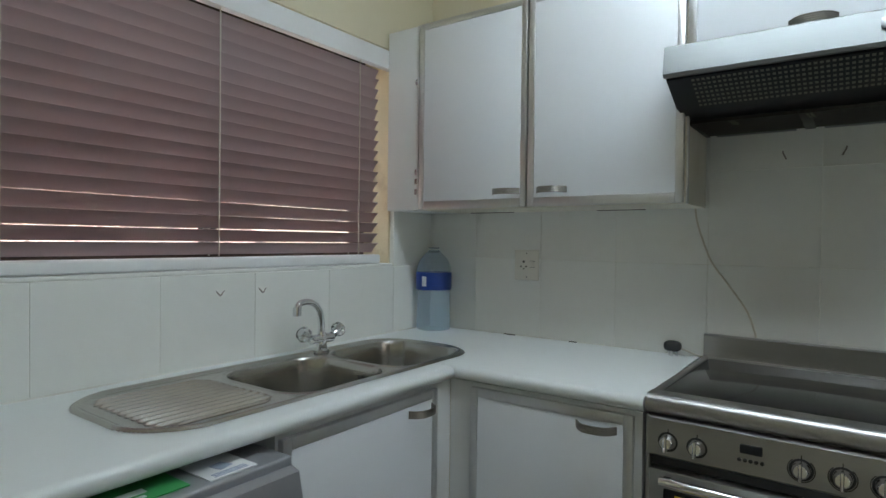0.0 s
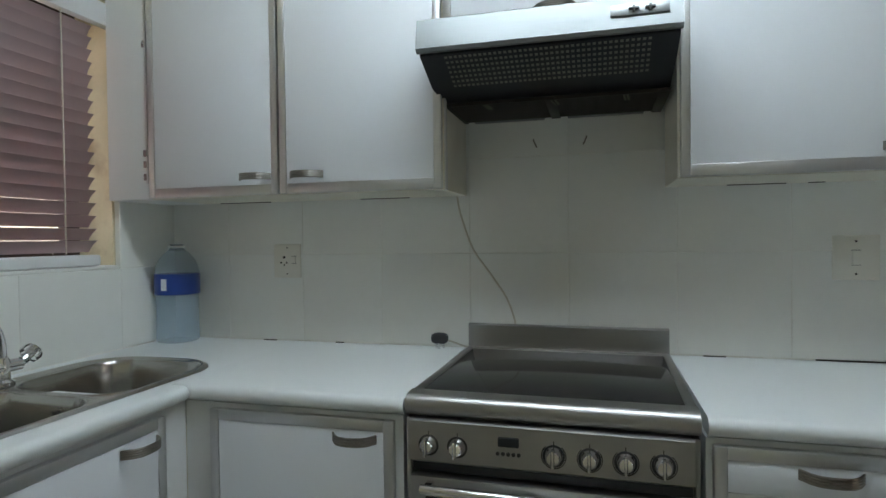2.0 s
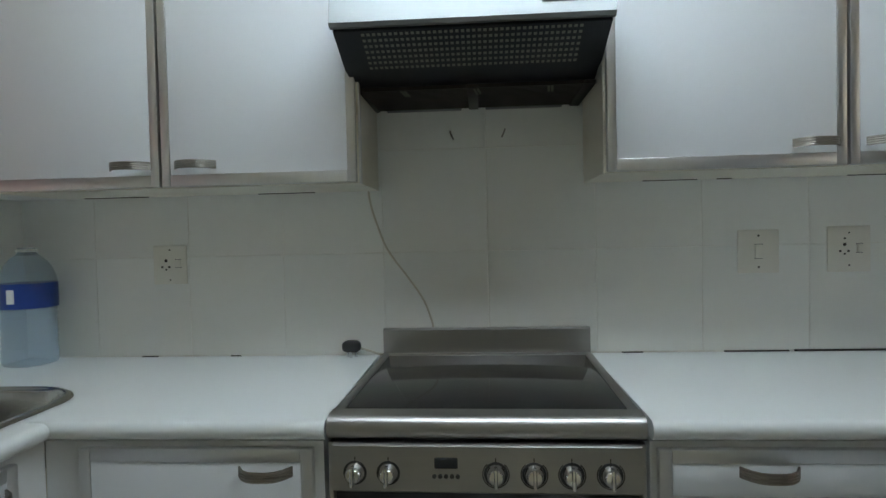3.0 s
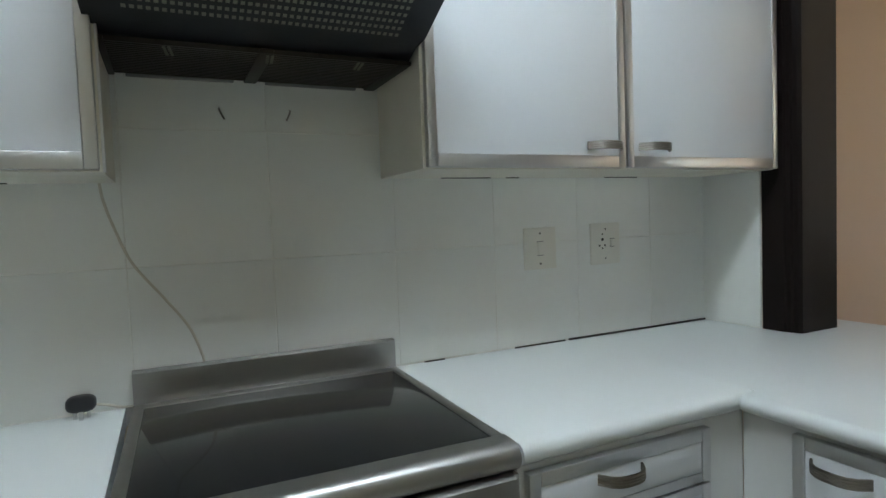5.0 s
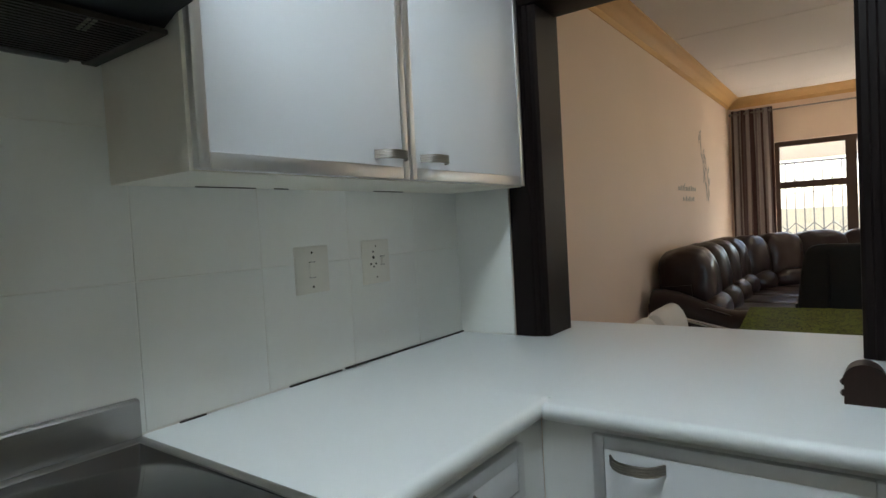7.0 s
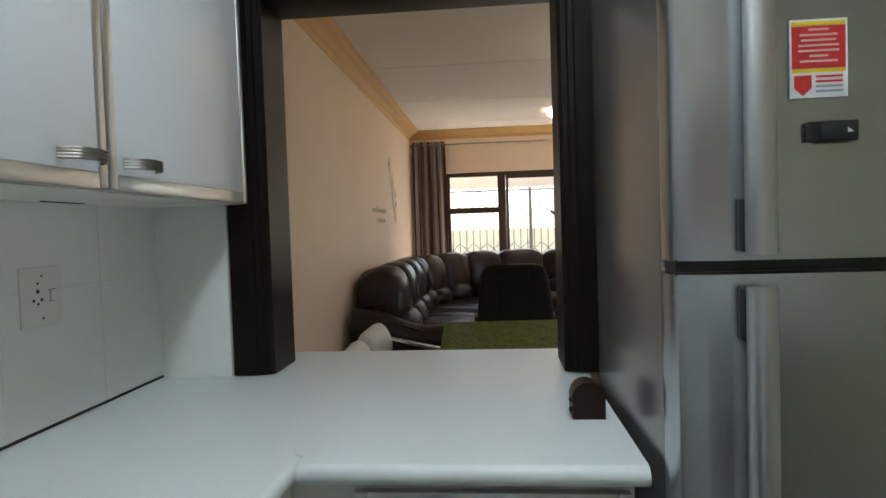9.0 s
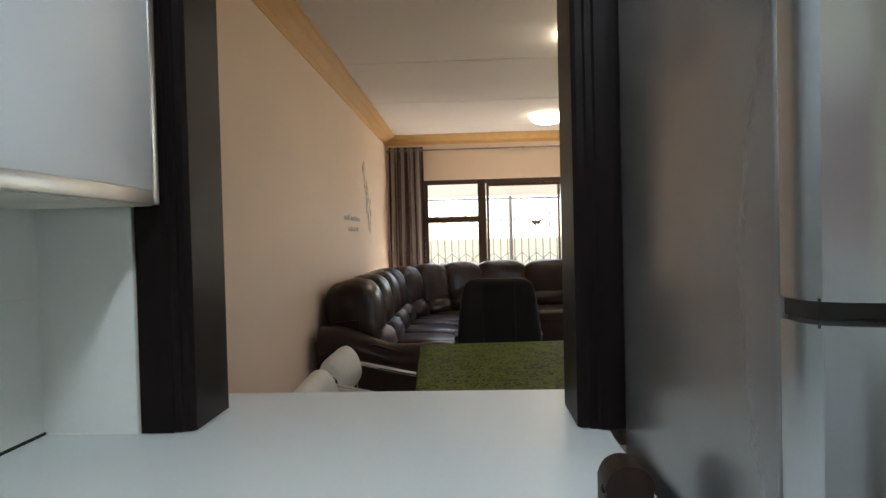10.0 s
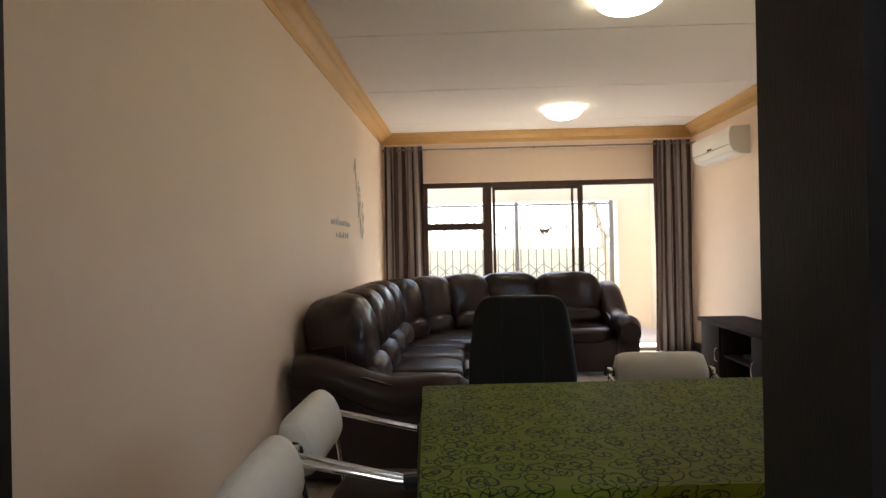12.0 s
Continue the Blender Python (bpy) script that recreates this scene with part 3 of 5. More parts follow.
def plate_with_hole(x0, x1, y0, y1, hole, z0, z1):
    """A slab from (x0, y0) to (x1, y1) with a hole given as a closed outline of (x, y) pairs."""
    cx = sum(p[0] for p in hole) / len(hole)
    cy = sum(p[1] for p in hole) / len(hole)
    rays = [(math.atan2(p[1] - cy, p[0] - cx), p) for p in hole]
    for qx, qy in ((x0, y0), (x1, y0), (x1, y1), (x0, y1)):
        a = math.atan2(qy - cy, qx - cx)
        near = min(rays, key=lambda r: abs(r[0] - a))
        rays.remove(near)
        rays.append((a, near[1]))
    rays.sort(key=lambda r: r[0])
    b_ = bmesh.new()
    inner, outer = [], []
    for a, p in rays:
        ca, sa = math.cos(a), math.sin(a)
        k = min(((x1 if ca > 0 else x0) - cx) / ca if abs(ca) > 1e-9 else 1e9, ((y1 if sa > 0 else y0) - cy) / sa if abs(sa) > 1e-9 else 1e9)
        inner.append([b_.verts.new((p[0], p[1], z)) for z in (z1, z0)])
        outer.append([b_.verts.new((cx + ca * k, cy + sa * k, z)) for z in (z1, z0)])
    n_ = len(rays)
    for i in range(n_):
        j = (i + 1) % n_
        b_.faces.new((inner[i][0], outer[i][0], outer[j][0], inner[j][0]))
        b_.faces.new((inner[i][1], inner[j][1], outer[j][1], outer[i][1]))
        b_.faces.new((inner[i][0], inner[j][0], inner[j][1], inner[i][1]))
        b_.faces.new((outer[i][0], outer[i][1], outer[j][1], outer[j][0]))
    bmesh.ops.recalc_face_normals(b_, faces=b_.faces[:])
    return b_


SINK_R = 0.15
hole = []
for cx_, cy_, a0 in ((SX1 - SINK_R, SY1 - SINK_R, 0), (SX0 + SINK_R, SY1 - SINK_R, 90), (SX0 + SINK_R, SY0 + SINK_R, 180), (SX1 - SINK_R, SY0 + SINK_R, 270)):
    for k in range(13):
        a = radians(a0 + k * 7.5)
        hole.append((cx_ + (SINK_R - 0.008) * math.cos(a), cy_ + (SINK_R - 0.008) * math.sin(a)))
bm = plate_with_hole(WX, -0.618, -2.4, 0.0, hole, CZ - CT, CZ)
prism(nose(-0.618, FX), "y", -2.4, -0.630, bm)
part("sink_run", bm, counter_white, left_top)
part("cooker_run", prism(nose(0.0, -0.630), "x", -0.618, -0.014), counter_white, left_top)
PX, PB, PE = 1.138, 2.104, -1.242
right_top = thing("peninsula_worktop", (0, 0, 0), "white laminate worktop turning into the serving hatch", "worktop")
part("cooker_run", prism(nose(0.0, -0.630), "x", 0.609, 1.19), counter_white, right_top)
part("corner_slab", box((1.19, -0.630, CZ - CT), (1.776, 0.0, CZ)), counter_white, right_top)
part("peninsula_run", prism(nose(1.776, PX), "y", PE, -0.630), counter_white, right_top)
part("hatch_shelf", box((1.776, OP_Y0 - 0.06, CZ - CT), (PB, -0.23, CZ)), counter_white, right_top)

# ---- kitchen: sink, heights laid out on a fine grid ----


def rounded(u, v, u0, u1, v0, v1, r):
    """Signed distance outside (positive) of a rounded rectangle."""
    cu, cv = (u0 + u1) / 2, (v0 + v1) / 2
    du, dv = abs(u - cu) - (u1 - u0) / 2 + r, abs(v - cv) - (v1 - v0) / 2 + r
    return math.hypot(max(du, 0), max(dv, 0)) + min(max(du, dv), 0) - r


def ramp01(a, b, x):
    t = min(1, max(0, (x - a) / (b - a)))
    return t * t * (3 - 2 * t)


def sink_height(y, x):
    edge = -rounded(y, x, SY0, SY1, SX0, SX1, SINK_R)
    z = 0.004 * ramp01(0, 0.006, edge) + 0.002 * ramp01(0.004, 0.01, edge) - 0.006 * ramp01(0.012, 0.028, edge)
    for y0, y1 in ((-1.135, -0.785), (-0.755, -0.405)):
        d = -rounded(y, x, y0, y1, SX0 + 0.055, SX1 - 0.03, 0.09)
        z -= 0.15 * ramp01(-0.002, 0.026, d) + 0.006 * ramp01(0.03, 0.13, d)
        z += 0.0025 * math.exp(-((d + 0.008) / 0.005) ** 2)
    dr = -rounded(y, x, -1.465, -1.165, SX0 + 0.05, SX1 - 0.045, 0.06)
    if dr > 0:
        z += ramp01(0, 0.014, dr) * (0.0075 * math.exp(-((((x - SX0) / 0.0275) % 1.0 - 0.5) / 0.2) ** 2) - 0.004)
    return z


sink = thing("kitchen_sink", (0, 0, CZ + 0.001), "stainless steel double bowl sink with ribbed drainer, set into the worktop", "sink")
bm = bmesh.new()
ny, nx = 260, 172
grid = {}
for i in range(ny + 1):
    for j in range(nx + 1):
        y, x = SY0 + (SY1 - SY0) * i / ny, SX0 + (SX1 - SX0) * j / nx
        if rounded(y, x, SY0, SY1, SX0, SX1, SINK_R) < 0.003:
            grid[i, j] = bm.verts.new((x, y, sink_height(y, x)))
for i in range(ny):
    for j in range(nx):
        q = [grid.get(k) for k in ((i, j), (i, j + 1), (i + 1, j + 1), (i + 1, j))]
        if all(q):
            bm.faces.new(q)
bmesh.ops.recalc_face_normals(bm, faces=bm.faces[:])
if sum(f.normal.z for f in bm.faces) < 0:
    bmesh.ops.reverse_faces(bm, faces=bm.faces[:])
part("basin", bm, sink_steel, sink)
for y in (-0.96, -0.58):
    part("drain", lathe([(0.0, -0.1515), (0.018, -0.1515), (0.03, -0.149), (0.04, -0.150)], 24, m=Matrix.Translation((-0.855, y, 0.002))), chrome, sink)
for k in range(3):
    part("overflow_slot", box((-0.80 + k * 0.022, -0.7995, -0.045), (-0.785 + k * 0.022, -0.7965, -0.030), 0.001), slot_dark, sink)

tap = thing("mixer_tap", (-1.022, -0.738, CZ + 0.004), "chrome kitchen mixer tap with swan spout and clear knobs", "tap")
part("body", tube([(0, -0.045, 0.045), (0, 0.045, 0.045)], 0.016, 16, lathe([(0.0, 0), (0.026, 0), (0.026, 0.008), (0.017, 0.014), (0.017, 0.055), (0.013, 0.068), (0, 0.07)], 24)), chrome, tap)
part("spout", tube([(0, 0, 0.06), (0.0, -0.002, 0.10), (0.001, -0.012, 0.135), (0.003, -0.036, 0.160), (0.006, -0.070, 0.170), (0.009, -0.102, 0.166), (0.010, -0.112, 0.150)], 0.0105, 12, smooth_n=6), chrome, tap)
part("aerator", lathe([(0, 0), (0.013, 0), (0.0135, 0.026), (0, 0.026)], 16, m=Matrix.Translation((0.010, -0.112, 0.130))), chrome, tap)
for s in (-1, 1):
    m = pose(0, s * 0.052, 0.05, -s * 55, 0, 0)
    part("knob", lathe([(0, 0), (0.012, 0.0), (0.012, 0.014), (0.024, 0.018), (0.026, 0.032), (0.021, 0.042), (0, 0.043)], 8, m=m), tap_crystal, tap, "clear faceted tap knob")
    part("knob_core", lathe([(0, 0.0), (0.011, 0.0), (0.011, 0.036), (0.014, 0.044), (0, 0.0445)], 12, m=m), chrome, tap)

# ---- kitchen: cabinets ----


def bow_handle(parent, c, along, out, width=0.105):
    """A ribbed strap handle: four parallel bars bowed out of the door."""
    c, along, out = Vector(c), Vector(along), Vector(out)
    up = Vector((0, 0, 1))
    b = bmesh.new()
    for k in range(4):
        z = (k - 1.5) * 0.0052
        pts = []
        for i in range(9):
            u = i / 8 * 2 - 1
            pts.append(c + along * (u * width / 2) + out * (0.003 + 0.033 * (1 - abs(u) ** 3.2)) + up * z)
        tube(pts, 0.0029, 6, b)
    return part("handle", b, bronze, parent, "ribbed brushed nickel bow handle")


def door_panel(cab, lo, hi, axis, face, out, handle_at, trim=0.024, bottom=0.030, top=0.024):
    """A door in the plane axis = face; lo, hi are (along, z) corners. White panel with aluminium edges."""
    o = Vector(out)

    def span(a0, z0, a1, z1, d0, d1):
        if axis == "y":
            ys = sorted((face + o.y * d0, face + o.y * d1))
            return (a0, ys[0], z0), (a1, ys[1], z1)
        x = sorted((face + o.x * d0, face + o.x * d1))
        return (x[0], a0, z0), (x[1], a1, z1)

    d = part("door", box(*span(lo[0] + trim, lo[1] + bottom, hi[0] - trim, hi[1] - top, 0, 0.018), 0.002), laminate, cab, "plain white laminate door")
    for a0, a1 in ((lo[0] + 0.0015, lo[0] + trim), (hi[0] - trim, hi[0] - 0.0015)):
        part("edge_strip", box(*span(a0, lo[1], a1, hi[1], 0.001, 0.020), 0.003), alu, d, "aluminium edge strip")
    for z0, z1 in ((lo[1], lo[1] + bottom), (hi[1] - top, hi[1])):
        part("rail", box(*span(lo[0] + trim, z0, hi[0] - trim, z1, 0.001, 0.0195), 0.002), alu, d, "aluminium rail")
    a, z = handle_at
    c = (a, face + o.y * 0.018, z) if axis == "y" else (face + o.x * 0.018, a, z)
    bow_handle(d, c, (1, 0, 0) if axis == "y" else (0, 1, 0), out)
    return d


UZ0, UZ1, UF = 1.397, 2.095, -0.282
LZ0 = UZ0 - 0.007            # the two cabinets towards the window hang a little lower


def wall_cabinet(x0, x1, z0, z1, doors, label):
    cab = thing("wall_cabinet", ((x0 + x1) / 2, 0, z0), label, "cabinet", "upper kitchen cabinets")
    cab.matrix_world = Matrix.Identity(4)
    part("body", box((x0, UF, z0), (x1, -0.002, z1 - 0.002)), carcass, cab, "cream cabinet body")
    for a, b, h in doors:
        door_panel(cab, (a, z0 + 0.002), (b, z1), "y", UF, (0, -1, 0), h)
    return cab


c1 = wall_cabinet(-0.972, -0.508, LZ0, UZ1, [(-0.970, -0.509, (-0.585, LZ0 + 0.055))], "white wall cabinet with aluminium edges in the corner")
c2 = wall_cabinet(-0.507, -0.004, LZ0, UZ1, [(-0.506, -0.006, (-0.415, LZ0 + 0.055))], "white wall cabinet with aluminium edges beside the cooker hood")
c3 = wall_cabinet(0.598, 1.158, UZ0, UZ1, [(0.602, 1.157, (1.084, UZ0 + 0.055))], "white wall cabinet with aluminium edges above the worktop")
c4 = wall_cabinet(1.159, 1.752, UZ0, UZ1, [(1.160, 1.750, (1.250, UZ0 + 0.055))], "white wall cabinet with aluminium edges beside the hatch")
c5 = wall_cabinet(-0.003, 0.597, 1.802, UZ1, [(-0.001, 0.595, (0.30, 1.845))], "short white wall cabinet above the cooker hood")
part("filler_panel", box((WX + 0.001, UF - 0.014, LZ0), (-0.973, -0.01, UZ1), 0.002), filler_white, c1, "white filler panel")
part("edge_strip", boxes(((-0.9805, UF - 0.019, 1.44), (-0.9715, UF - 0.013, UZ1), 0.002)), alu, c1)
for z in (1.46, 1.50, 1.535, 1.88):
    part("hinge", box((-0.986, UF - 0.022, z - 0.011), (-0.974, UF - 0.013, z + 0.011), 0.002), chrome, c1)
part("side_edge", box((-0.0035, UF - 0.001, LZ0), (0.001, UF + 0.016, UZ1 - 0.3)), alu, c2)
for cab, a, b in ((c3, 0.76, 0.91), (c3, 0.965, 1.005), (c4, 1.32, 1.45), (c2, -0.36, -0.19), (c1, -0.90, -0.70)):
    zu = LZ0 if cab in (c1, c2) else UZ0
    part("underside_gap", box((a, -0.035, zu - 0.0022), (b, -0.029, zu + 0.001)), slot_dark, cab, "dark gap under the cabinet")

bz0, bz1 = 0.12, 0.858


def base_cabinet(lo, hi, axis, face, out, doors, label):
    cab = thing("base_cabinet", (0, 0, 0), label, "cabinet", "lower kitchen cabinets")
    w_ = 0.018
    part("side_panel", box(lo, (lo[0] + w_, hi[1], hi[2])), filler_white, cab)
    part("side_panel", box((hi[0] - w_, lo[1], lo[2]), hi), filler_white, cab)
    part("front_panel", box((lo[0] + w_, lo[1], lo[2]), (hi[0] - w_, lo[1] + w_, hi[2])), filler_white, cab)
    part("back_panel", box((lo[0] + w_, hi[1] - w_, lo[2]), (hi[0] - w_, hi[1], hi[2])), filler_white, cab)
    part("bottom_panel", box((lo[0] + w_, lo[1] + w_, lo[2]), (hi[0] - w_, hi[1] - w_, lo[2] + w_)), filler_white, cab)
    part("plinth", box((lo[0] + 0.03, lo[1] + 0.03, 0.0), (hi[0] - 0.03, hi[1] - 0.03, lo[2])), filler_white, cab)
    for a, b, h in doors:
        door_panel(cab, (a, bz0 + 0.005), (b, 0.848), axis, face, out, h, trim=0.026, top=0.026)
    return cab


base_cabinet((-1.12, -1.262, bz0), (-0.594, -0.611, bz1), "x", -0.594, (1, 0, 0), [(-1.258, -0.700, (-0.785, 0.803))], "white under-sink cabinet with aluminium edges")
base_cabinet((-0.593, -0.610, bz0), (-0.020, -0.02, bz1), "y", -0.610, (0, -1, 0), [(-0.513, -0.036, (-0.130, 0.806))], "white base cabinet beside the cooker")
drawer_unit = base_cabinet((0.606, -0.610, bz0), (1.173, -0.02, bz1), "y", -0.610, (0, -1, 0), [], "white base cabinet with a drawer under the worktop")
dw = door_panel(drawer_unit, (0.616, 0.740), (1.055, 0.848), "y", -0.610, (0, -1, 0), (0.815, 0.808), trim=0.026, top=0.026, bottom=0.020)
dw.name = "drawer_front"
dw["label"] = "plain white laminate drawer front"
door_panel(drawer_unit, (0.616, 0.125), (1.055, 0.736), "y", -0.610, (0, -1, 0), (0.70, 0.68), trim=0.026, top=0.020)
base_cabinet((1.174, -1.222, bz0), (1.77, -0.611, bz1), "x", 1.174, (-1, 0, 0), [(-1.216, -0.728, (-0.820, 0.803))], "white peninsula cabinet with aluminium edges")

# ---- kitchen: cooker ----
CX0, CX1, CYF, CYB = 0.004, 0.606, -0.610, -0.032
ck = thing("cooker", (0, 0, 0), "stainless steel electric cooker with black ceramic hob", "cooker")
part("body", box((CX0 + 0.004, -0.585, 0.06), (CX1 - 0.004, CYB, 0.868), 0.003), steel, ck)
fr = boxes(((CX0, -0.57, 0.868), (CX0 + 0.022, CYB, 0.912), 0.005), ((CX1 - 0.022, -0.57, 0.868), (CX1, CYB, 0.912), 0.005), ((CX0 + 0.02, CYB - 0.03, 0.868), (CX1 - 0.02, CYB, 0.911), 0.003))
r = 0.024
prism([(-0.555, 0.912)] + [(CYF + r - r * math.sin(a), 0.888 + r * math.cos(a)) for a in [math.pi * i / 10 * 0.95 for i in range(11)]] + [(-0.575, 0.864), (-0.555, 0.864)], "x", CX0, CX1, fr)
part("hob_frame", fr, steel, ck, "rounded stainless steel hob frame")
part("hob_glass", box((CX0 + 0.020, -0.558, 0.90), (CX1 - 0.020, CYB - 0.028, 0.9085), 0.001), black_glass, ck, "black ceramic hob glass")
part("upstand", prism([(CYB, 0.905), (CYB, 0.978), (CYB + 0.004, 0.982), (CYB + 0.020, 0.982), (CYB + 0.020, 0.905)], "x", CX0, CX1 - 0.002), steel, ck)
part("control_panel", prism([(-0.606, 0.862), (-0.612, 0.858), (-0.618, 0.775), (-0.612, 0.770), (-0.58, 0.770), (-0.58, 0.862)], "x", CX0 + 0.012, CX1 - 0.012), steel, ck)
for x in (CX0 + 0.006, CX1 - 0.006):
    part("side_trim", box((x - 0.005, -0.603, 0.06), (x + 0.005, -0.57, 0.862), 0.003), steel, ck)
for i, x in enumerate((0.060, 0.124, 0.327, 0.398, 0.467, 0.537)):
    m = pose(x, -0.614, 0.808, 90 - 4, 0, 0)
    part("bezel", lathe([(0, 0.0), (0.0235, 0.0), (0.0225, 0.002), (0, 0.0022)], 24, m=m), black_plastic, ck, "black ring round the knob")
    k = part("knob", lathe([(0, 0.0), (0.019, 0.0), (0.019, 0.006), (0.0165, 0.010), (0.0155, 0.020), (0.012, 0.024), (0, 0.025)], 24, m=m), chrome, ck, "chrome control knob")
    part("grip", merge(bmesh.new(), box((-0.0035, -0.018, 0.012), (0.0035, 0.018, 0.033), 0.0025), m), chrome, k)
    if i > 1:
        b = bmesh.new()
        tube([(0.0245 * math.cos(a), 0.0245 * math.sin(a), 0.002) for a in [radians(q) for q in range(-230, 60, 14)]], 0.0012, 5, b)
        part("dial_ring", merge(bmesh.new(), b, m), slot_dark, k)
    part("mark", merge(bmesh.new(), box((-0.001, 0.020, 0.0005), (0.001, 0.030, 0.002)), m), slot_dark, k)
part("clock_display", box((0.212, -0.6185, 0.818), (0.256, -0.606, 0.838), 0.002), dark_display, ck, "dark clock display")
for k in range(5):
    part("clock_button", lathe([(0, 0), (0.0042, 0), (0.0042, 0.004), (0, 0.005)], 12, m=pose(0.212 + k * 0.011, -0.6155, 0.804, 86)), black_plastic, ck)
part("recess", box((CX0 + 0.014, -0.598, 0.745), (CX1 - 0.014, -0.57, 0.769)), black_plastic, ck)
dr = part("oven_door", box((CX0 + 0.014, -0.622, 0.14), (CX1 - 0.014, -0.586, 0.742), 0.006), steel, ck)
part("door_glass", box((CX0 + 0.05, -0.6255, 0.20), (CX1 - 0.05, -0.62, 0.70), 0.002), black_glass, dr, "black oven door glass")
part("energy_label", box((0.08, -0.6275, 0.60), (0.16, -0.6258, 0.69)), paper_yellow, dr, "yellow energy label")
part("door_bar", tube([(CX0 + 0.05, -0.655, 0.728), (CX1 - 0.05, -0.655, 0.728)], 0.010, 14, boxes(((CX0 + 0.055, -0.655, 0.722), (CX0 + 0.07, -0.62, 0.734)), ((CX1 - 0.07, -0.655, 0.722), (CX1 - 0.055, -0.62, 0.734)))), chrome, dr, "chrome oven door bar")
for x in (0.05, 0.56):
    for y in (-0.55, -0.08):
        part("foot", lathe([(0, 0), (0.018, 0), (0.018, 0.05), (0.014, 0.062), (0, 0.062)], 12, m=Matrix.Translation((x, y, 0))), black_plastic, ck)

ck.matrix_world = pose(0, 0, 0, 0, 0, -1.1) @ Matrix.Diagonal((1, 1.04, 1, 1))

# ---- kitchen: hood ----
hd = thing("cooker_hood", (0, 0, 1.63), "stainless steel cooker hood with dark perforated underside", "cooker hood")
hd.matrix_world = Matrix.Identity(4)
HX0, HX1 = -0.022, 0.589
part("front_panel", prism([(-0.473, 1.708), (-0.480, 1.716), (-0.466, 1.788), (-0.460, 1.792), (-0.304, 1.798), (-0.304, 1.790), (-0.45, 1.770), (-0.462, 1.708)], "x", HX0, HX1), hood_steel, hd, "brushed steel front panel")
part("housing", prism([(-0.005, 1.626), (-0.250, 1.628), (-0.300, 1.648), (-0.345, 1.652), (-0.456, 1.704), (-0.456, 1.765), (-0.28, 1.785), (-0.28, 1.799), (-0.005, 1.799)], "x", HX0 + 0.004, HX1 - 0.004), hood_black, hd, "dark grey plastic housing")
gb = bmesh.new()
for i in range(40):
    for j in range(7):
        x = HX0 + 0.068 + i * 0.0122
        u = 0.05 + 0.145 * j
        y, z = -0.345 - 0.111 * u, 1.652 + 0.052 * u
        n0 = Vector((0, 0.424, -0.905))
        v = [gb.verts.new(Vector((x + a, y - b * 0.905, z + b * 0.424)) + n0 * -0.0012 * -1) for a, b in ((-0.0036, -0.0042), (0.0036, -0.0042), (0.0036, 0.0042), (-0.0036, 0.0042))]
        gb.faces.new(v)
part("perforation", gb, hood_mesh_and_glint, hd, "rows of square holes showing the filter")["kind"] = "stuff"
fb = bmesh.new()
for k in range(19):
    add_box(fb, (HX0 + 0.03, -0.262 + k * 0.0125, 1.6205), (HX1 - 0.03, -0.2555 + k * 0.0125, 1.630))
for x in (HX0 + 0.016, (HX0 + HX1) / 2, HX1 - 0.016):
    add_box(fb, (x - 0.014, -0.268, 1.6195), (x + 0.014, -0.012, 1.629), 0.002)
part("filter_grille", fb, hood_brown, hd, "greasy brown-black slatted grille")
for a, b in ((HX0 + 0.05, HX0 + 0.27), (HX0 + 0.34, HX0 + 0.56)):
    part("rear_trim", box((a, -0.020, 1.6185), (b, -0.006, 1.6275), 0.002), hood_steel, hd)
# glints on the grille, put in as three clusters of pale squares
for x in (0.10, 0.285, 0.47):
    q = bmesh.new()
    for k in range(10):
        u, w = k % 2, k // 2
        add_box(q, (x + u * 0.009 + w * 0.0015, -0.2535 + w * 0.0125, 1.6190), (x + u * 0.009 + w * 0.0015 + 0.0055, -0.2475 + w * 0.0125, 1.6212))
    part("glint_squares", q, hood_mesh_and_glint, hd, "pale squares standing in for glints on the grille")["kind"] = "stuff"
sl = part("switch_plate", merge(bmesh.new(), box((0.435, -0.0012, -0.014), (0.56, 0.001, 0.014), 0.001), pose(0, -0.4745, 1.757, -10.7)), hood_steel, hd, "switch plate with two sliders")
for x in (0.485, 0.520):
    part("slider", merge(bmesh.new(), boxes(((x - 0.011, -0.007, -0.003), (x + 0.011, -0.001, 0.003), 0.001), ((x - 0.003, -0.007, -0.009), (x + 0.003, -0.001, 0.007), 0.001)), pose(0, -0.4745, 1.757, -10.7)), black_plastic, sl)

# ---- kitchen: fridge ----
fg = thing("fridge", (1.062, -1.262, 0.0), "tall grey steel fridge freezer with vertical handles", "fridge", "", 0.5)
FH, FW, FD = 1.92, 0.72, 0.655
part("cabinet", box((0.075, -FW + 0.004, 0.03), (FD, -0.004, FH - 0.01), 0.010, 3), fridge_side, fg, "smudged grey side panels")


def fridge_door(z0, z1):
    """Door with a bowed front, section in plan."""
    pts = [(0.066, 0.0), (0.030, 0.0), (0.012, -0.008), (0.002, -0.030)]
    for k in range(9):
        u = k / 8
        pts.append((-0.004 - 0.012 * math.sin(math.pi * u), -0.05 - u * (FW - 0.1)))
    pts += [(0.002, -FW + 0.030), (0.012, -FW + 0.008), (0.030, -FW), (0.066, -FW)]
    return prism(pts, "z", z0, z1)


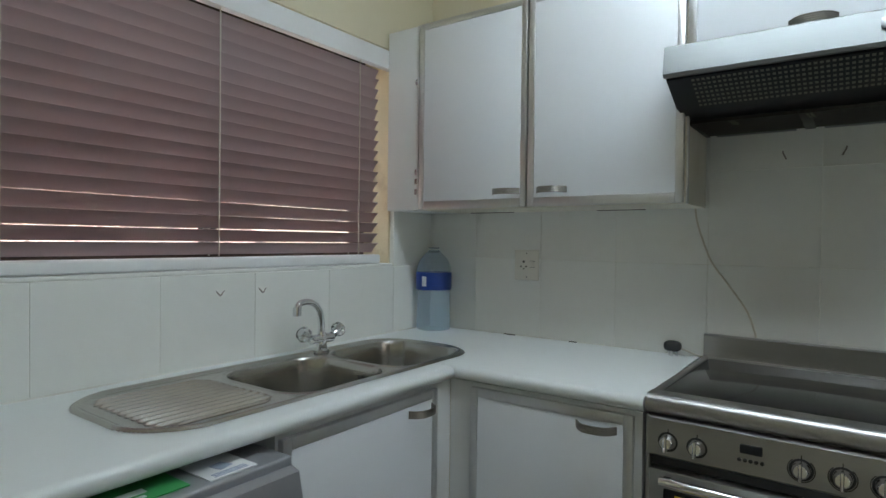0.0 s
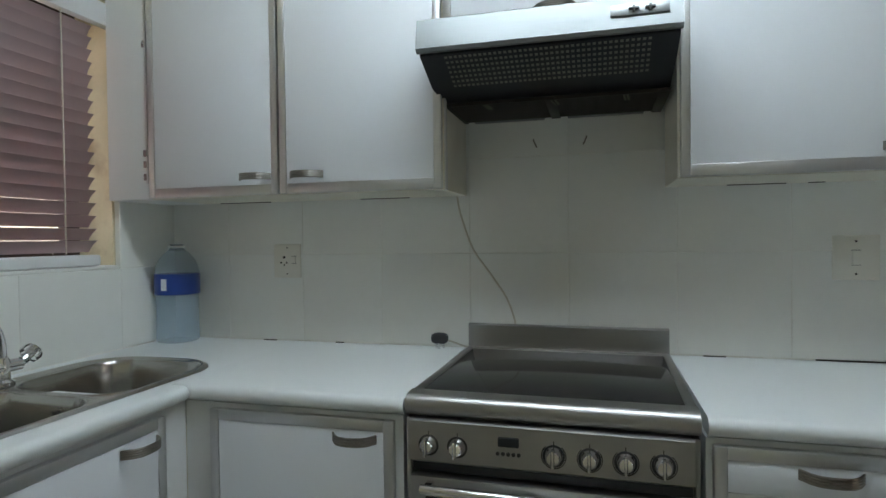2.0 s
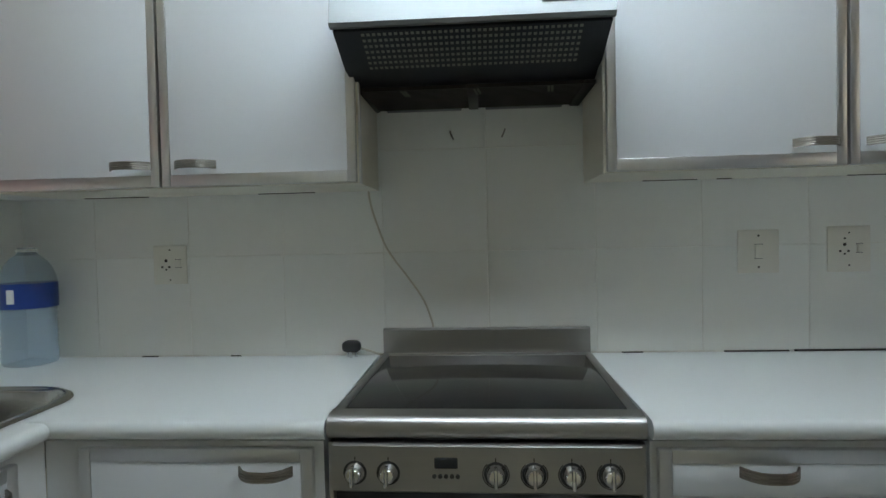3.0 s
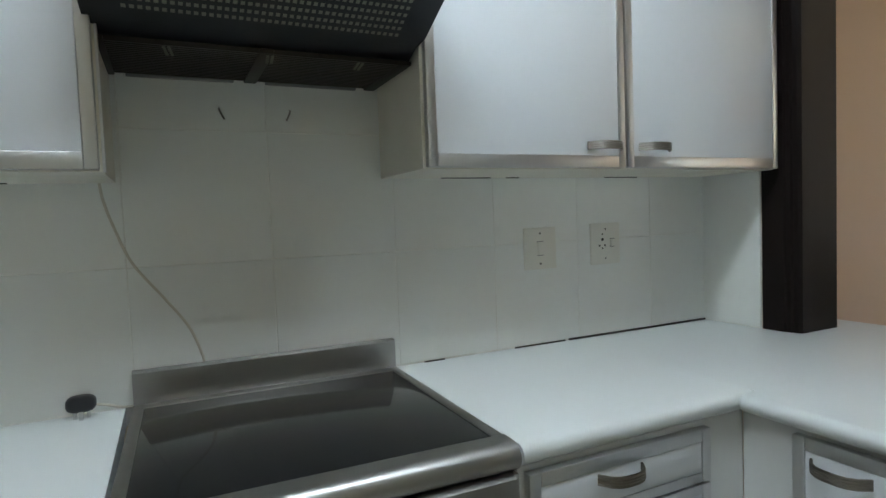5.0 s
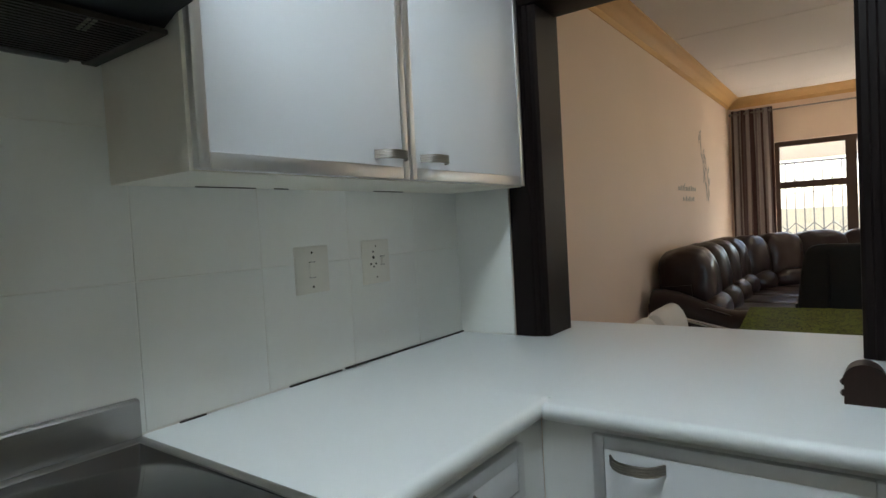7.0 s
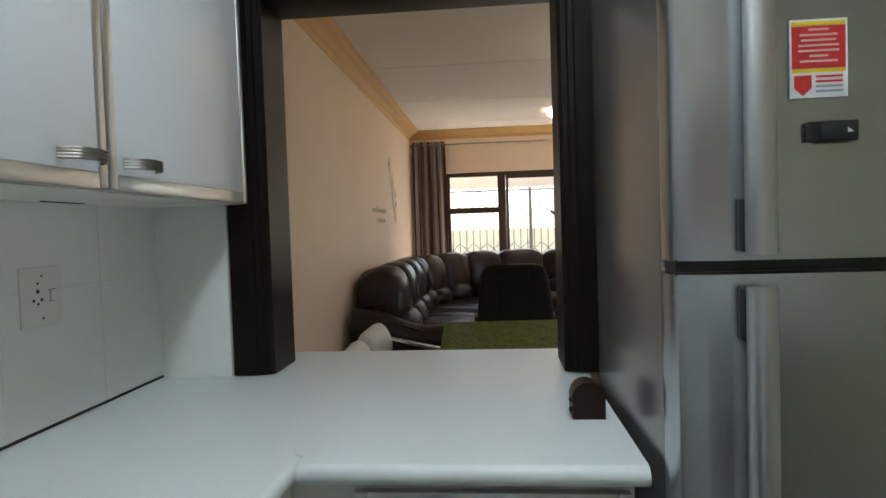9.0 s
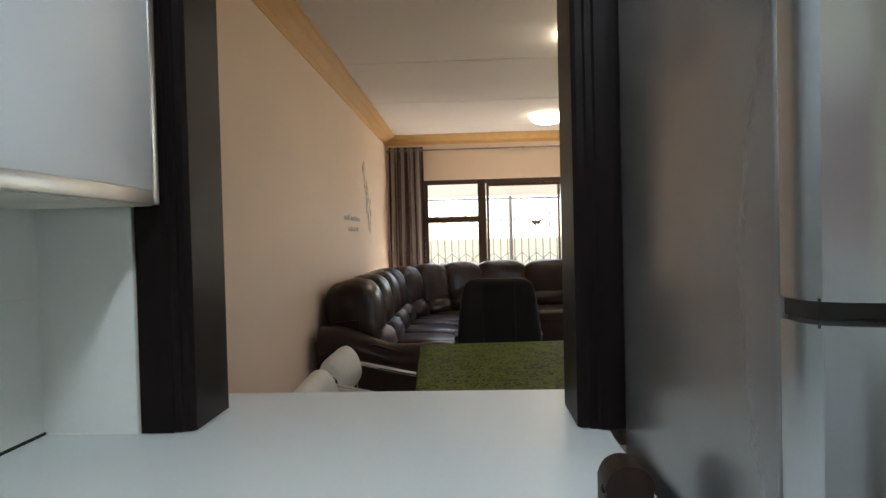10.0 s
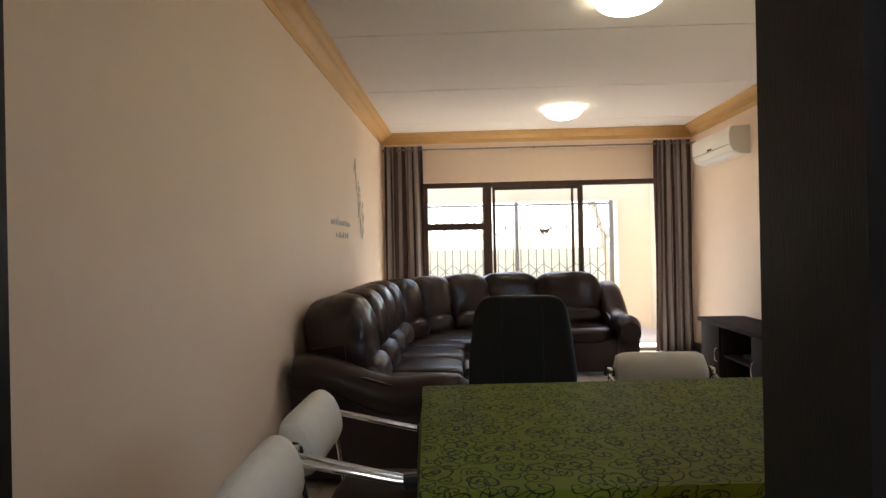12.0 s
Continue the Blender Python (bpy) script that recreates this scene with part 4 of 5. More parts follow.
for z0, z1, h0, h1 in ((1.249, FH, 1.259, 1.80), (0.06, 1.228, 0.62, 1.212)):
    d = part("door", fridge_door(z0, z1), fridge_steel, fg, "brushed steel door")
    for z in (z0, z1):
        part("edge_cap", box((0.014, -FW + 0.006, z - 0.003), (0.064, -0.006, z + 0.003)), black_plastic, d)
    hp = [(-0.042 - 0.019 * math.cos(a), -0.108 + 0.021 * math.sin(a)) for a in [2 * math.pi * q / 20 for q in range(20)]]
    part("handle", prism(hp, "z", h0, h1), satin, d, "curved satin chrome handle")
    # black block in place of the shade between door and handle end
    hz0, hz1 = (h0, h0 + 0.085) if z0 > 1 else (h1 - 0.085, h1)
    part("handle_shade", box((-0.026, -0.120, hz0 + 0.003), (-0.006, -0.088, hz1 - 0.003), 0.004), black_plastic, d)
part("gasket_gap", box((0.02, -FW + 0.01, 1.231), (0.074, -0.008, 1.246)), black_plastic, fg, "dark gap between the doors")
for y in (-0.08, -FW + 0.08):
    part("foot", lathe([(0, 0), (0.02, 0), (0.02, 0.025), (0, 0.032)], 12, m=Matrix.Translation((0.12, y, 0))), black_plastic, fg)
    part("foot", lathe([(0, 0), (0.02, 0), (0.02, 0.025), (0, 0.032)], 12, m=Matrix.Translation((0.6, y, 0))), black_plastic, fg)

# stickers on the upper door
st = thing("fridge_sticker", (1.0485, -1.464, 1.538), "red and white notice sticker on the fridge door", "sticker", "", 0.5)
part("sheet", box((-0.0006, -0.040, -0.056), (0.0004, 0.040, 0.056)), paper_white, st)
part("red_panel", box((-0.0012, -0.037, -0.014), (-0.0005, 0.037, 0.046)), paper_red, st)
part("yellow_strip", boxes(((-0.0012, -0.037, 0.047), (-0.0005, 0.037, 0.053)), ((-0.0012, -0.037, -0.020), (-0.0005, 0.037, -0.0145))), paper_yellow, st)
for k, w in enumerate((0.014, 0.026, 0.024, 0.028, 0.028, 0.013, 0.026)):
    part("print_line", box((-0.0016, -w, 0.0395 - k * 0.0075), (-0.0011, w, 0.0425 - k * 0.0075)), print_pink, st)
part("shield", prism([(0.034, -0.024), (0.010, -0.024), (0.010, -0.042), (0.022, -0.053), (0.034, -0.042)], "x", -0.0013, -0.0005), paper_red, st)
for k in range(4):
    part("print_line", box((-0.0013, -0.033, -0.0275 - k * 0.007), (-0.0005, 0.004, -0.0245 - k * 0.007)), paper_red if k < 2 else print_blue, st)
mg = thing("fridge_magnet", (1.0475, -1.478, 1.432), "small black clip magnet on the fridge door", "magnet", "", 0.5)
part("clip", box((-0.012, -0.034, -0.015), (0.0, 0.018, 0.015), 0.003), black_plastic, mg)
part("tab", box((-0.006, 0.014, -0.013), (0.0, 0.034, 0.015), 0.002), black_plastic, mg)
part("chip", prism([(-0.026, -0.002), (-0.018, 0.004), (-0.018, -0.003)], "x", -0.013, -0.0118), paper_white, mg)

# ---- kitchen: washing machine under the worktop ----
wm = thing("washing_machine", (-0.80, -1.575, 0.0), "silver front-loading washing machine under the worktop", "washing machine")
part("cabinet", box((-0.28, -0.30, 0.012), (0.265, 0.30, 0.812), 0.006), washer_silver, wm)
part("lid", box((-0.29, -0.30, 0.812), (0.278, 0.30, 0.836), 0.006, 3), washer_silver, wm)
part("control_panel", prism([(0.265, 0.70), (0.302, 0.706), (0.312, 0.76), (0.300, 0.810), (0.265, 0.822)], "y", -0.298, 0.298), washer_silver, wm)
part("display", merge(bmesh.new(), box((-0.003, 0.02, -0.028), (0.002, 0.19, 0.028), 0.002), pose(0.308, 0, 0.765, 0, -8, 0)), dark_display, wm)
part("programme_knob", lathe([(0, 0), (0.026, 0), (0.024, 0.022), (0, 0.024)], 24, m=pose(0.306, -0.08, 0.765, 0, 85, 0)), chrome, wm)
part("button", lathe([(0, 0), (0.008, 0), (0.007, 0.008), (0, 0.009)], 16, m=pose(0.307, 0.245, 0.765, 0, 85, 0)), chrome, wm)
part("door_ring", tube([(0.272, 0.165 * math.cos(a), 0.40 + 0.165 * math.sin(a)) for a in [2 * math.pi * k / 36 for k in range(37)]], 0.022, 8), chrome, wm)
part("door_glass", lathe([(0, 0.05), (0.08, 0.045), (0.15, 0.0), (0, 0.0)], 32, m=pose(0.262, 0, 0.40, 0, 90, 0)), black_glass, wm)
cd = thing("leaflet", (-0.585, -1.395, 0.8365), "white printed card lying on the washing machine", "leaflet")
part("card", box((-0.05, -0.055, 0.0), (0.05, 0.045, 0.002)), paper_white, cd)
part("print_block", prism([(-0.01, -0.02), (0.02, -0.014), (0.012, 0.016), (-0.016, 0.008)], "z", 0.002, 0.0026), print_blue, cd)
for k in range(3):
    part("print_line", box((0.028 + k * 0.006, -0.04, 0.002), (0.031 + k * 0.006, 0.03, 0.0026)), print_blue, cd)
gs = thing("packaging_strip", (-0.575, -1.60, 0.8365), "green printed label strip lying on the washing machine", "label")
part("strip", box((-0.06, -0.20, 0.0), (0.025, 0.120, 0.0025)), paper_green, gs)
part("print_bar", boxes(((-0.025, -0.15, 0.0025), (-0.005, 0.06, 0.0031)), ((0.004, -0.11, 0.0025), (0.014, 0.05, 0.0031))), paper_white, gs, "white bars of print")
bg = thing("plastic_bag", (-0.80, -1.56, 0.8365), "crumpled dark plastic bag pushed under the worktop", "bag")
t = pillow(0.26, 0.42, 0.018, 2.6, 10, 0.10, 3)
part("bag", merge(bmesh.new(), t, Matrix.Translation((0, 0, 0.0095))), black_plastic, bg)

# ---- kitchen: small things ----
bt = thing("water_bottle", (-1.045, -0.090, CZ), "large clear plastic water bottle with blue label, partly filled", "bottle")
prof = [(0, 0.004), (0.06, 0.0), (0.074, 0.004), (0.079, 0.016), (0.078, 0.035)]
for k in range(8):
    z = 0.045 + k * 0.017
    prof += [(0.0785, z), (0.0745, z + 0.0085)]
prof += [(0.079, 0.178), (0.080, 0.19), (0.080, 0.25), (0.077, 0.262), (0.068, 0.287), (0.05, 0.31), (0.031, 0.325), (0.025, 0.333), (0.025, 0.345), (0.022, 0.345), (0.022, 0.333), (0.03, 0.322), (0.0, 0.321)]
part("body", lathe([(r_ * 0.92, z_) for r_, z_ in prof], 40), bottle_plastic, bt)
part("label_band", lathe([(0.0745, 0.170), (0.0752, 0.172), (0.0752, 0.240), (0.0745, 0.242)], 48), label_blue, bt, "blue printed label band")
for k in range(7):
    a = radians(-92 + k * 2.3)
    q = pose(0.0757 * math.cos(a), 0.0757 * math.sin(a), 0.206, 0, 0, math.degrees(a))
    part("barcode_bar", merge(bmesh.new(), box((-0.0004, -0.0011 - 0.0004 * (k % 3), -0.020), (0.0006, 0.0010, 0.020)), q), paper_white, bt)
part("neck_ring", lathe([(0.023, 0.333), (0.0265, 0.334), (0.0265, 0.339), (0.023, 0.34)], 24), plastic_white, bt)


def wall_plate(x, z, w, h, label, holes, rocker):
    t = thing("wall_socket", (x, -0.001, z), label, "socket")
    part("plate", box((-w / 2, -0.010, -h / 2), (w / 2, 0.0, h / 2), 0.003), plastic_white, t)
    for a, b, r in holes:
        part("hole", lathe([(0, 0.0), (r, 0.0), (r, 0.0009), (0, 0.0011)], 14, m=pose(a, -0.0095, b, 90)), slot_dark, t)
    for a, b, ww, hh in rocker:
        k = part("rocker", box((a - ww / 2, -0.014, b - hh / 2), (a + ww / 2, -0.009, b + hh / 2), 0.0015), plastic_white, t)
        for s_ in (-1, 1):
            part("rocker_gap", box((a - ww / 2 - 0.001, -0.0106, b + s_ * hh / 2 - 0.0013), (a + ww / 2 + 0.001, -0.0098, b + s_ * hh / 2 + 0.0013)), slot_dark, k)
    return t


sock = [(-0.012, 0.013, 0.0048), (-0.024, -0.006, 0.0036), (-0.002, -0.006, 0.0036), (-0.012, -0.014, 0.003), (0.0, 0.046, 0.0025), (0.0, -0.046, 0.0025)]
wall_plate(-0.652, 1.182, 0.105, 0.118, "white double-screw wall socket with switch", sock, [(0.026, 0.004, 0.016, 0.024)])
wall_plate(1.087, 1.188, 0.115, 0.124, "white wall switch plate with narrow rocker", [(0, 0.045, 0.0032), (0, -0.045, 0.0032)], [(0.0, 0.0, 0.020, 0.040)])
wall_plate(1.335, 1.190, 0.118, 0.130, "white wall socket with switch beside the hatch", sock + [(-0.012, 0.030, 0.003)], [(0.028, 0.002, 0.016, 0.024)])

pl = thing("plug", (-0.092, -0.035, CZ), "black three-pin plug standing on the worktop", "plug")
part("shell", merge(bmesh.new(), pillow(0.056, 0.040, 0.036, 2.8, 8), Matrix.Translation((0, 0, 0.032))), black_plastic, pl)
for x in (-0.012, 0.012):
    part("pin", lathe([(0, 0), (0.004, 0.0), (0.004, 0.018), (0, 0.018)], 10, m=Matrix.Translation((x, 0.004, 0))), chrome, pl)
part("pin", lathe([(0, 0), (0.0045, 0.0), (0.0045, 0.018), (0, 0.018)], 10, m=Matrix.Translation((0, -0.012, 0))), chrome, pl)
part("cord", tube([(0.02, 0.0, 0.028), (0.045, 0.012, 0.018), (0.075, 0.02, 0.006), (0.098, 0.022, 0.004)], 0.003, 6, smooth_n=5), cable_white, pl)
cb_ = thing("hood_cable", (0.06, -0.006, 0.985), "thin off-white cable running down the tiles behind the cooker", "cable")
cb_.matrix_world = Matrix.Identity(4)
part("cord", tube([(-0.036, -0.006, 1.400), (-0.030, -0.006, 1.355), (-0.014, -0.006, 1.298), (0.018, -0.006, 1.215), (0.075, -0.006, 1.135), (0.122, -0.006, 1.065), (0.146, -0.006, 1.00), (0.15, -0.006, 0.975)], 0.0035, 7, smooth_n=6), cable_white, cb_)


def hook(loc, rz, ry):
    t = thing("wall_hook", loc, "small bent metal hook on the tiles", "hook", "hooks on the tiles", rz)
    part("wire", tube([(0, 0, 0), (0, -0.006, 0.0), (0.0, -0.010, -0.004), (0.004 * ry, -0.012, -0.014), (0.010 * ry, -0.014, -0.026)], 0.0022, 6, smooth_n=4), bronze, t)
    part("plate", lathe([(0, 0), (0.004, 0), (0.003, 0.002), (0, 0.0025)], 10, m=pose(0, 0, 0, 90)), bronze, t)


hook((0.213, -0.001, 1.560), 0, 1)
hook((0.373, -0.001, 1.562), 0, -1)
for y in (-1.045, -0.895):
    t = thing("wall_hook", (WX, y, 1.112), "small V-shaped metal hook on the tiles", "hook", "hooks on the window tiles")
    part("wire", tube([(0.004, -0.022, 0.014), (0.008, -0.008, 0.0), (0.010, 0.0, -0.008), (0.008, 0.008, 0.0), (0.004, 0.022, 0.014)], 0.0022, 6, smooth_n=4), bronze, t)
    part("plate", box((0.0, -0.004, -0.006), (0.003, 0.004, 0.006), 0.001), bronze, t)

ob = thing("wooden_holder", (1.415, -1.181, CZ), "small dark carved wooden holder on the worktop", "ornament")
arch = [(0.032 * math.cos(a), 0.046 + 0.030 * math.sin(a)) for a in [math.pi * i / 12 for i in range(13)]]
part("body", prism([(0.034, 0.0), (0.034, 0.046)] + arch[1:-1] + [(-0.034, 0.046), (-0.034, 0.0)], "x", -0.030, 0.030), ornament_wood, ob)
part("lid", prism([(0.036, 0.044), (0.036, 0.050)] + [(y * 1.08, z + 0.003) for y, z in arch[1:-1]] + [(-0.036, 0.050), (-0.036, 0.044)], "x", -0.033, -0.020), ornament_wood, ob)
for z in (0.018, 0.04):
    part("knob", lathe([(0, 0), (0.006, 0), (0.007, 0.004), (0, 0.008)], 12, m=pose(-0.016, 0.0335, z, -90)), ornament_wood, ob)
gp = thing("counter_gap", (1.4, -0.002, CZ), "dark open joint between worktop and tiles", "joint")
gp.matrix_world = Matrix.Identity(4)
gp["kind"] = "structure"
for a, b, h in ((0.99, 1.17, 0.004), (1.185, 1.775, 0.0055), (0.70, 0.76, 0.003), (-0.75, -0.70, 0.003), (-0.47, -0.44, 0.003)):
    part("joint", box((a, -0.0118, CZ), (b, -0.0070, CZ + h)), slot_dark, gp)

# ---- living room: sliding door, curtains ----
sd = setting("window_2", boxes(((EX + 0.06, DY0, 0.0), (EX + 0.13, DY0 + 0.05, DZ)), ((EX + 0.06, DY1 - 0.05, 0.0), (EX + 0.13, DY1, DZ)), ((EX + 0.055, DY0 + 0.05, DZ - 0.06), (EX + 0.135, DY1 - 0.05, DZ)),
                               ((EX + 0.055, DY0 + 0.05, 0.0), (EX + 0.135, DY1 - 0.05, 0.035)), ((EX + 0.062, -1.185, 0.035), (EX + 0.128, -1.075, DZ - 0.06)), ((EX + 0.064, -1.075, 1.525), (EX + 0.126, -0.390, 1.605))), window_brown, "bronze framed window and sliding door, half open", "window")
leaf = part("sliding_leaf", boxes(((EX + 0.066, -1.230, 0.035), (EX + 0.094, -1.195, DZ - 0.06)), ((EX + 0.066, -2.310, 0.035), (EX + 0.094, -2.245, DZ - 0.06)), ((EX + 0.068, -2.245, DZ - 0.10), (EX + 0.092, -1.230, DZ - 0.06)), ((EX + 0.068, -2.245, 0.035), (EX + 0.092, -1.230, 0.10)), ((EX + 0.1, -2.200, 0.035), (EX + 0.122, -2.170, DZ - 0.06))), window_brown, sd)
part("handle", box((EX + 0.045, -2.290, 0.96), (EX + 0.066, -2.265, 1.14), 0.005), black_plastic, leaf)
for lo, hi in (((EX + 0.094, -1.075, 0.035), (EX + 0.098, -0.390, 1.525)), ((EX + 0.094, -1.075, 1.605), (EX + 0.098, -0.390, DZ - 0.06)), ((EX + 0.078, -2.245, 0.10), (EX + 0.082, -1.230, DZ - 0.10))):
    p = part("pane", box(lo, hi), pane_glass, sd)
    p.visible_shadow = False


def curtain(y0, y1, z0, z1, label, folds, stripes):
    t = thing("curtain", (EX - 0.10, (y0 + y1) / 2, z0), label, "curtain", "striped curtains")
    b = bmesh.new()
    uvl = b.loops.layers.uv.new("cloth")
    nu, nz = folds * 14, 14
    w = y1 - y0
    vs, us = [], []
    for j in range(nz + 1):
        row = []
        v = j / nz
        for i in range(nu + 1):
            u = i / nu
            amp = 0.048 * (0.75 + 0.25 * math.sin(3.1 * u + 5 * v)) * (1 - 0.25 * v)
            ph = 2 * math.pi * folds * (u + 0.006 * math.sin(6 * v + 9 * u))
            spread = 1 + 0.10 * (1 - v) * 0.6
            row.append(b.verts.new((amp * math.sin(ph) + 0.008 * math.sin(2.3 * ph + 4 * v), (u - 0.5) * w * spread + 0.012 * math.sin(2 * ph), v * (z1 - z0))))
        vs.append(row)
    for j in range(nz):
        for i in range(nu):
            f = b.faces.new((vs[j][i], vs[j][i + 1], vs[j + 1][i + 1], vs[j + 1][i]))
            for lp, (ii, jj) in zip(f.loops, ((i, j), (i + 1, j), (i + 1, j + 1), (i, j + 1))):
                lp[uvl].uv = (ii / nu * stripes, jj / nz)
    c = part("cloth", b, curtain_mat, t)
    md = c.modifiers.new("thickness", "SOLIDIFY")
    md.thickness = 0.003
    for k in range(folds * 2):
        yy = (k / (folds * 2 - 1) - 0.5) * w * 0.94
        part("eyelet", tube([(0.022 * math.cos(a), yy, z1 - z0 - 0.045 + 0.022 * math.sin(a)) for a in [2 * math.pi * q / 14 for q in range(15)]], 0.004, 6), bronze, t)
    return t


curtain(-0.345, 0.115, 0.03, 2.55, "long striped grey and brown curtain drawn open", 5, 4.2)
curtain(-3.555, -3.13, 0.015, 2.55, "long striped grey and brown curtain beside the open door", 5, 4.2)
rod = thing("curtain_rod", (EX - 0.10, -1.70, 2.505), "thin metal curtain rod above the sliding door", "curtain rod")
part("pole", tube([(0, 1.84, 0), (0, -1.90, 0)], 0.010, 12), bronze, rod)
part("bracket", tube([(0, 0, 0), (0.05, 0, 0.0), (0.1, 0, 0.0)], 0.007, 8, lathe([(0, -0.018), (0.016, -0.012), (0.019, 0), (0.016, 0.012), (0, 0.018)], 14)), bronze, rod)
for y in (1.80, -1.88):
    part("bracket", tube([(0, y, 0), (0.1, y, 0.0)], 0.007, 8), bronze, rod)
    part("finial", lathe([(0, -0.02), (0.016, -0.012), (0.02, 0), (0.016, 0.012), (0, 0.02)], 14, m=Matrix.Translation((0, y + 0.03 * (1 if y > 0 else -1), 0))), bronze, rod)

# ---- living room: corner sofa ----
sofa = thing("corner_sofa", (0, 0, 0), "large curved dark brown leather corner sofa", "sofa")
SX, SYB, RAD = 4.66, -0.045, 1.62      # start of the back line, its y, the bend's radius
XB = 7.85                            # back line along the window
L1 = XB - RAD - SX
LA = RAD * math.pi / 2
L2 = 0.67


def back_line(s):
    """Point on the back's middle line and its heading (degrees) after s metres."""
    if s < L1:
        return SX + s, SYB, 0.0
    if s < L1 + LA:
        a = (s - L1) / RAD
        return SX + L1 + RAD * math.sin(a), SYB - RAD + RAD * math.cos(a), -math.degrees(a)
    return XB, SYB - RAD - (s - L1 - LA), -90.0


def sweep(section, s0, s1, n, wob=0.0):
    """Sweeps a closed (inward distance, z) section along the back line."""
    b = bmesh.new()
    rings = []
    for i in range(n + 1):
        s = s0 + (s1 - s0) * i / n
        x, y, h = back_line(s)
        a = radians(h)
        nx_, ny_ = math.sin(a), -math.cos(a)
        rings.append([b.verts.new((x + nx_ * d, y + ny_ * d, z + wob * noise.noise(Vector((s * 3, d * 4, z * 3))))) for d, z in section])
    k = len(section)
    for p, q in zip(rings, rings[1:]):
        for i in range(k):
            b.faces.new((p[i], p[(i + 1) % k], q[(i + 1) % k], q[i]))
    b.faces.new(rings[0])
    b.faces.new(rings[-1])
    bmesh.ops.recalc_face_normals(b, faces=b.faces[:])
    return b


TOTAL = L1 + LA + L2
part("base", sweep([(-0.12, 0.05), (-0.13, 0.60), (-0.10, 0.72), (0.10, 0.74), (0.12, 0.36), (0.74, 0.36), (0.76, 0.33), (0.76, 0.05)], 0.0, TOTAL, 48), leather, sofa)
cuts = [0.02, 0.54, 1.04, 1.52, 1.98, 2.44, 2.92, 3.45, 4.06, TOTAL - 0.02]


def along(s, d, z, bm_, tilt=0.0):
    x, y, h = back_line(s)
    a = radians(h)
    return merge(bmesh.new(), bm_, pose(x + math.sin(a) * d, y - math.cos(a) * d, z, 0, 0, h) @ pose(0, 0, 0, tilt, 0, 0))


for i, (a, b) in enumerate(zip(cuts, cuts[1:])):
    s, w = (a + b) / 2, b - a
    bend = L1 < s < L1 + LA
    part("back_cushion", along(s, 0.03, 0.75, pillow(w * (1.10 if bend else 1.04), 0.42, 0.535, 2.9 if i < 5 else 3.4, 18, 0.04, i * 3.7), -8), leather, sofa, "plump leather back cushion")
    part("lumbar_cushion", along(s, 0.20, 0.535, pillow(w * (0.86 if bend else 1.0), 0.26, 0.24, 2.3, 12, 0.04, i * 2.1 + 9), -12), leather, sofa, "small rolled lumbar cushion")
    if bend:
        part("seat_cushion", along(s, 0.46, 0.40, pillow(w * 0.80, 0.66, 0.17, 4.2, 12, 0.02, i * 1.3), 0), leather, sofa)
    else:
        part("seat_cushion", along(s, 0.46, 0.40, pillow(w * 1.02, 0.66, 0.17, 4.2, 12, 0.02, i * 1.3), 0), leather, sofa)


def sofa_arm(s, sign, high):
    """A sloping rolled arm at the end of the sofa, with a front panel."""
    x, y, h = back_line(s)
    b = bmesh.new()
    sec = []
    for i in range(13):
        u = i / 12
        d = -0.14 + 0.98 * u
        top = high - (high - 0.59) * ramp01(0.0, 0.60, u) + 0.03 * math.sin(u * 9) * 0.4 - 0.05 * ramp01(0.9, 1.0, u)
        wid = 0.135 * (1 - 0.25 * ramp01(0.86, 1.0, u))
        ring = []
        for k in range(16):
            a = 2 * math.pi * k / 16
            ring.append((sign * (0.13 + wid * math.cos(a) * (1 + 0.04 * noise.noise(Vector((u * 8, k, 0))))), d, top - 0.11 + 0.11 * math.sin(a)))
        sec.append([b.verts.new((p[0], -p[1], p[2])) for p in ring])
    for p, q in zip(sec, sec[1:]):
        for k in range(16):
            b.faces.new((p[k], p[(k + 1) % 16], q[(k + 1) % 16], q[k]))
    b.faces.new(sec[0])
    b.faces.new(sec[-1])
    bmesh.ops.recalc_face_normals(b, faces=b.faces[:])
    m = pose(x, y, 0, 0, 0, h)
    arm = part("arm", merge(bmesh.new(), b, m), leather, sofa, "sloping rolled leather arm")
    part("arm_panel", merge(bmesh.new(), prism([(0.14, 0.05), (0.16, 0.62), (-0.25, 0.60), (-0.60, 0.50), (-0.76, 0.46), (-0.80, 0.36), (-0.77, 0.05)], "x", sign * 0.02, sign * 0.225), m), leather, arm)


sofa_arm(0.0, -1, 0.72)
sofa_arm(TOTAL - 0.02, 1, 0.90)
for s, d in ((0.1, -0.05), (0.1, 0.7), (TOTAL - 0.1, -0.05), (TOTAL - 0.1, 0.7), (L1 + LA / 2, 0.0)):
    x, y, h = back_line(s)
    a = radians(h)
    part("foot", lathe([(0, 0), (0.022, 0), (0.03, 0.052), (0, 0.052)], 12, m=Matrix.Translation((x + math.sin(a) * d, y - math.cos(a) * d, 0))), black_plastic, sofa)

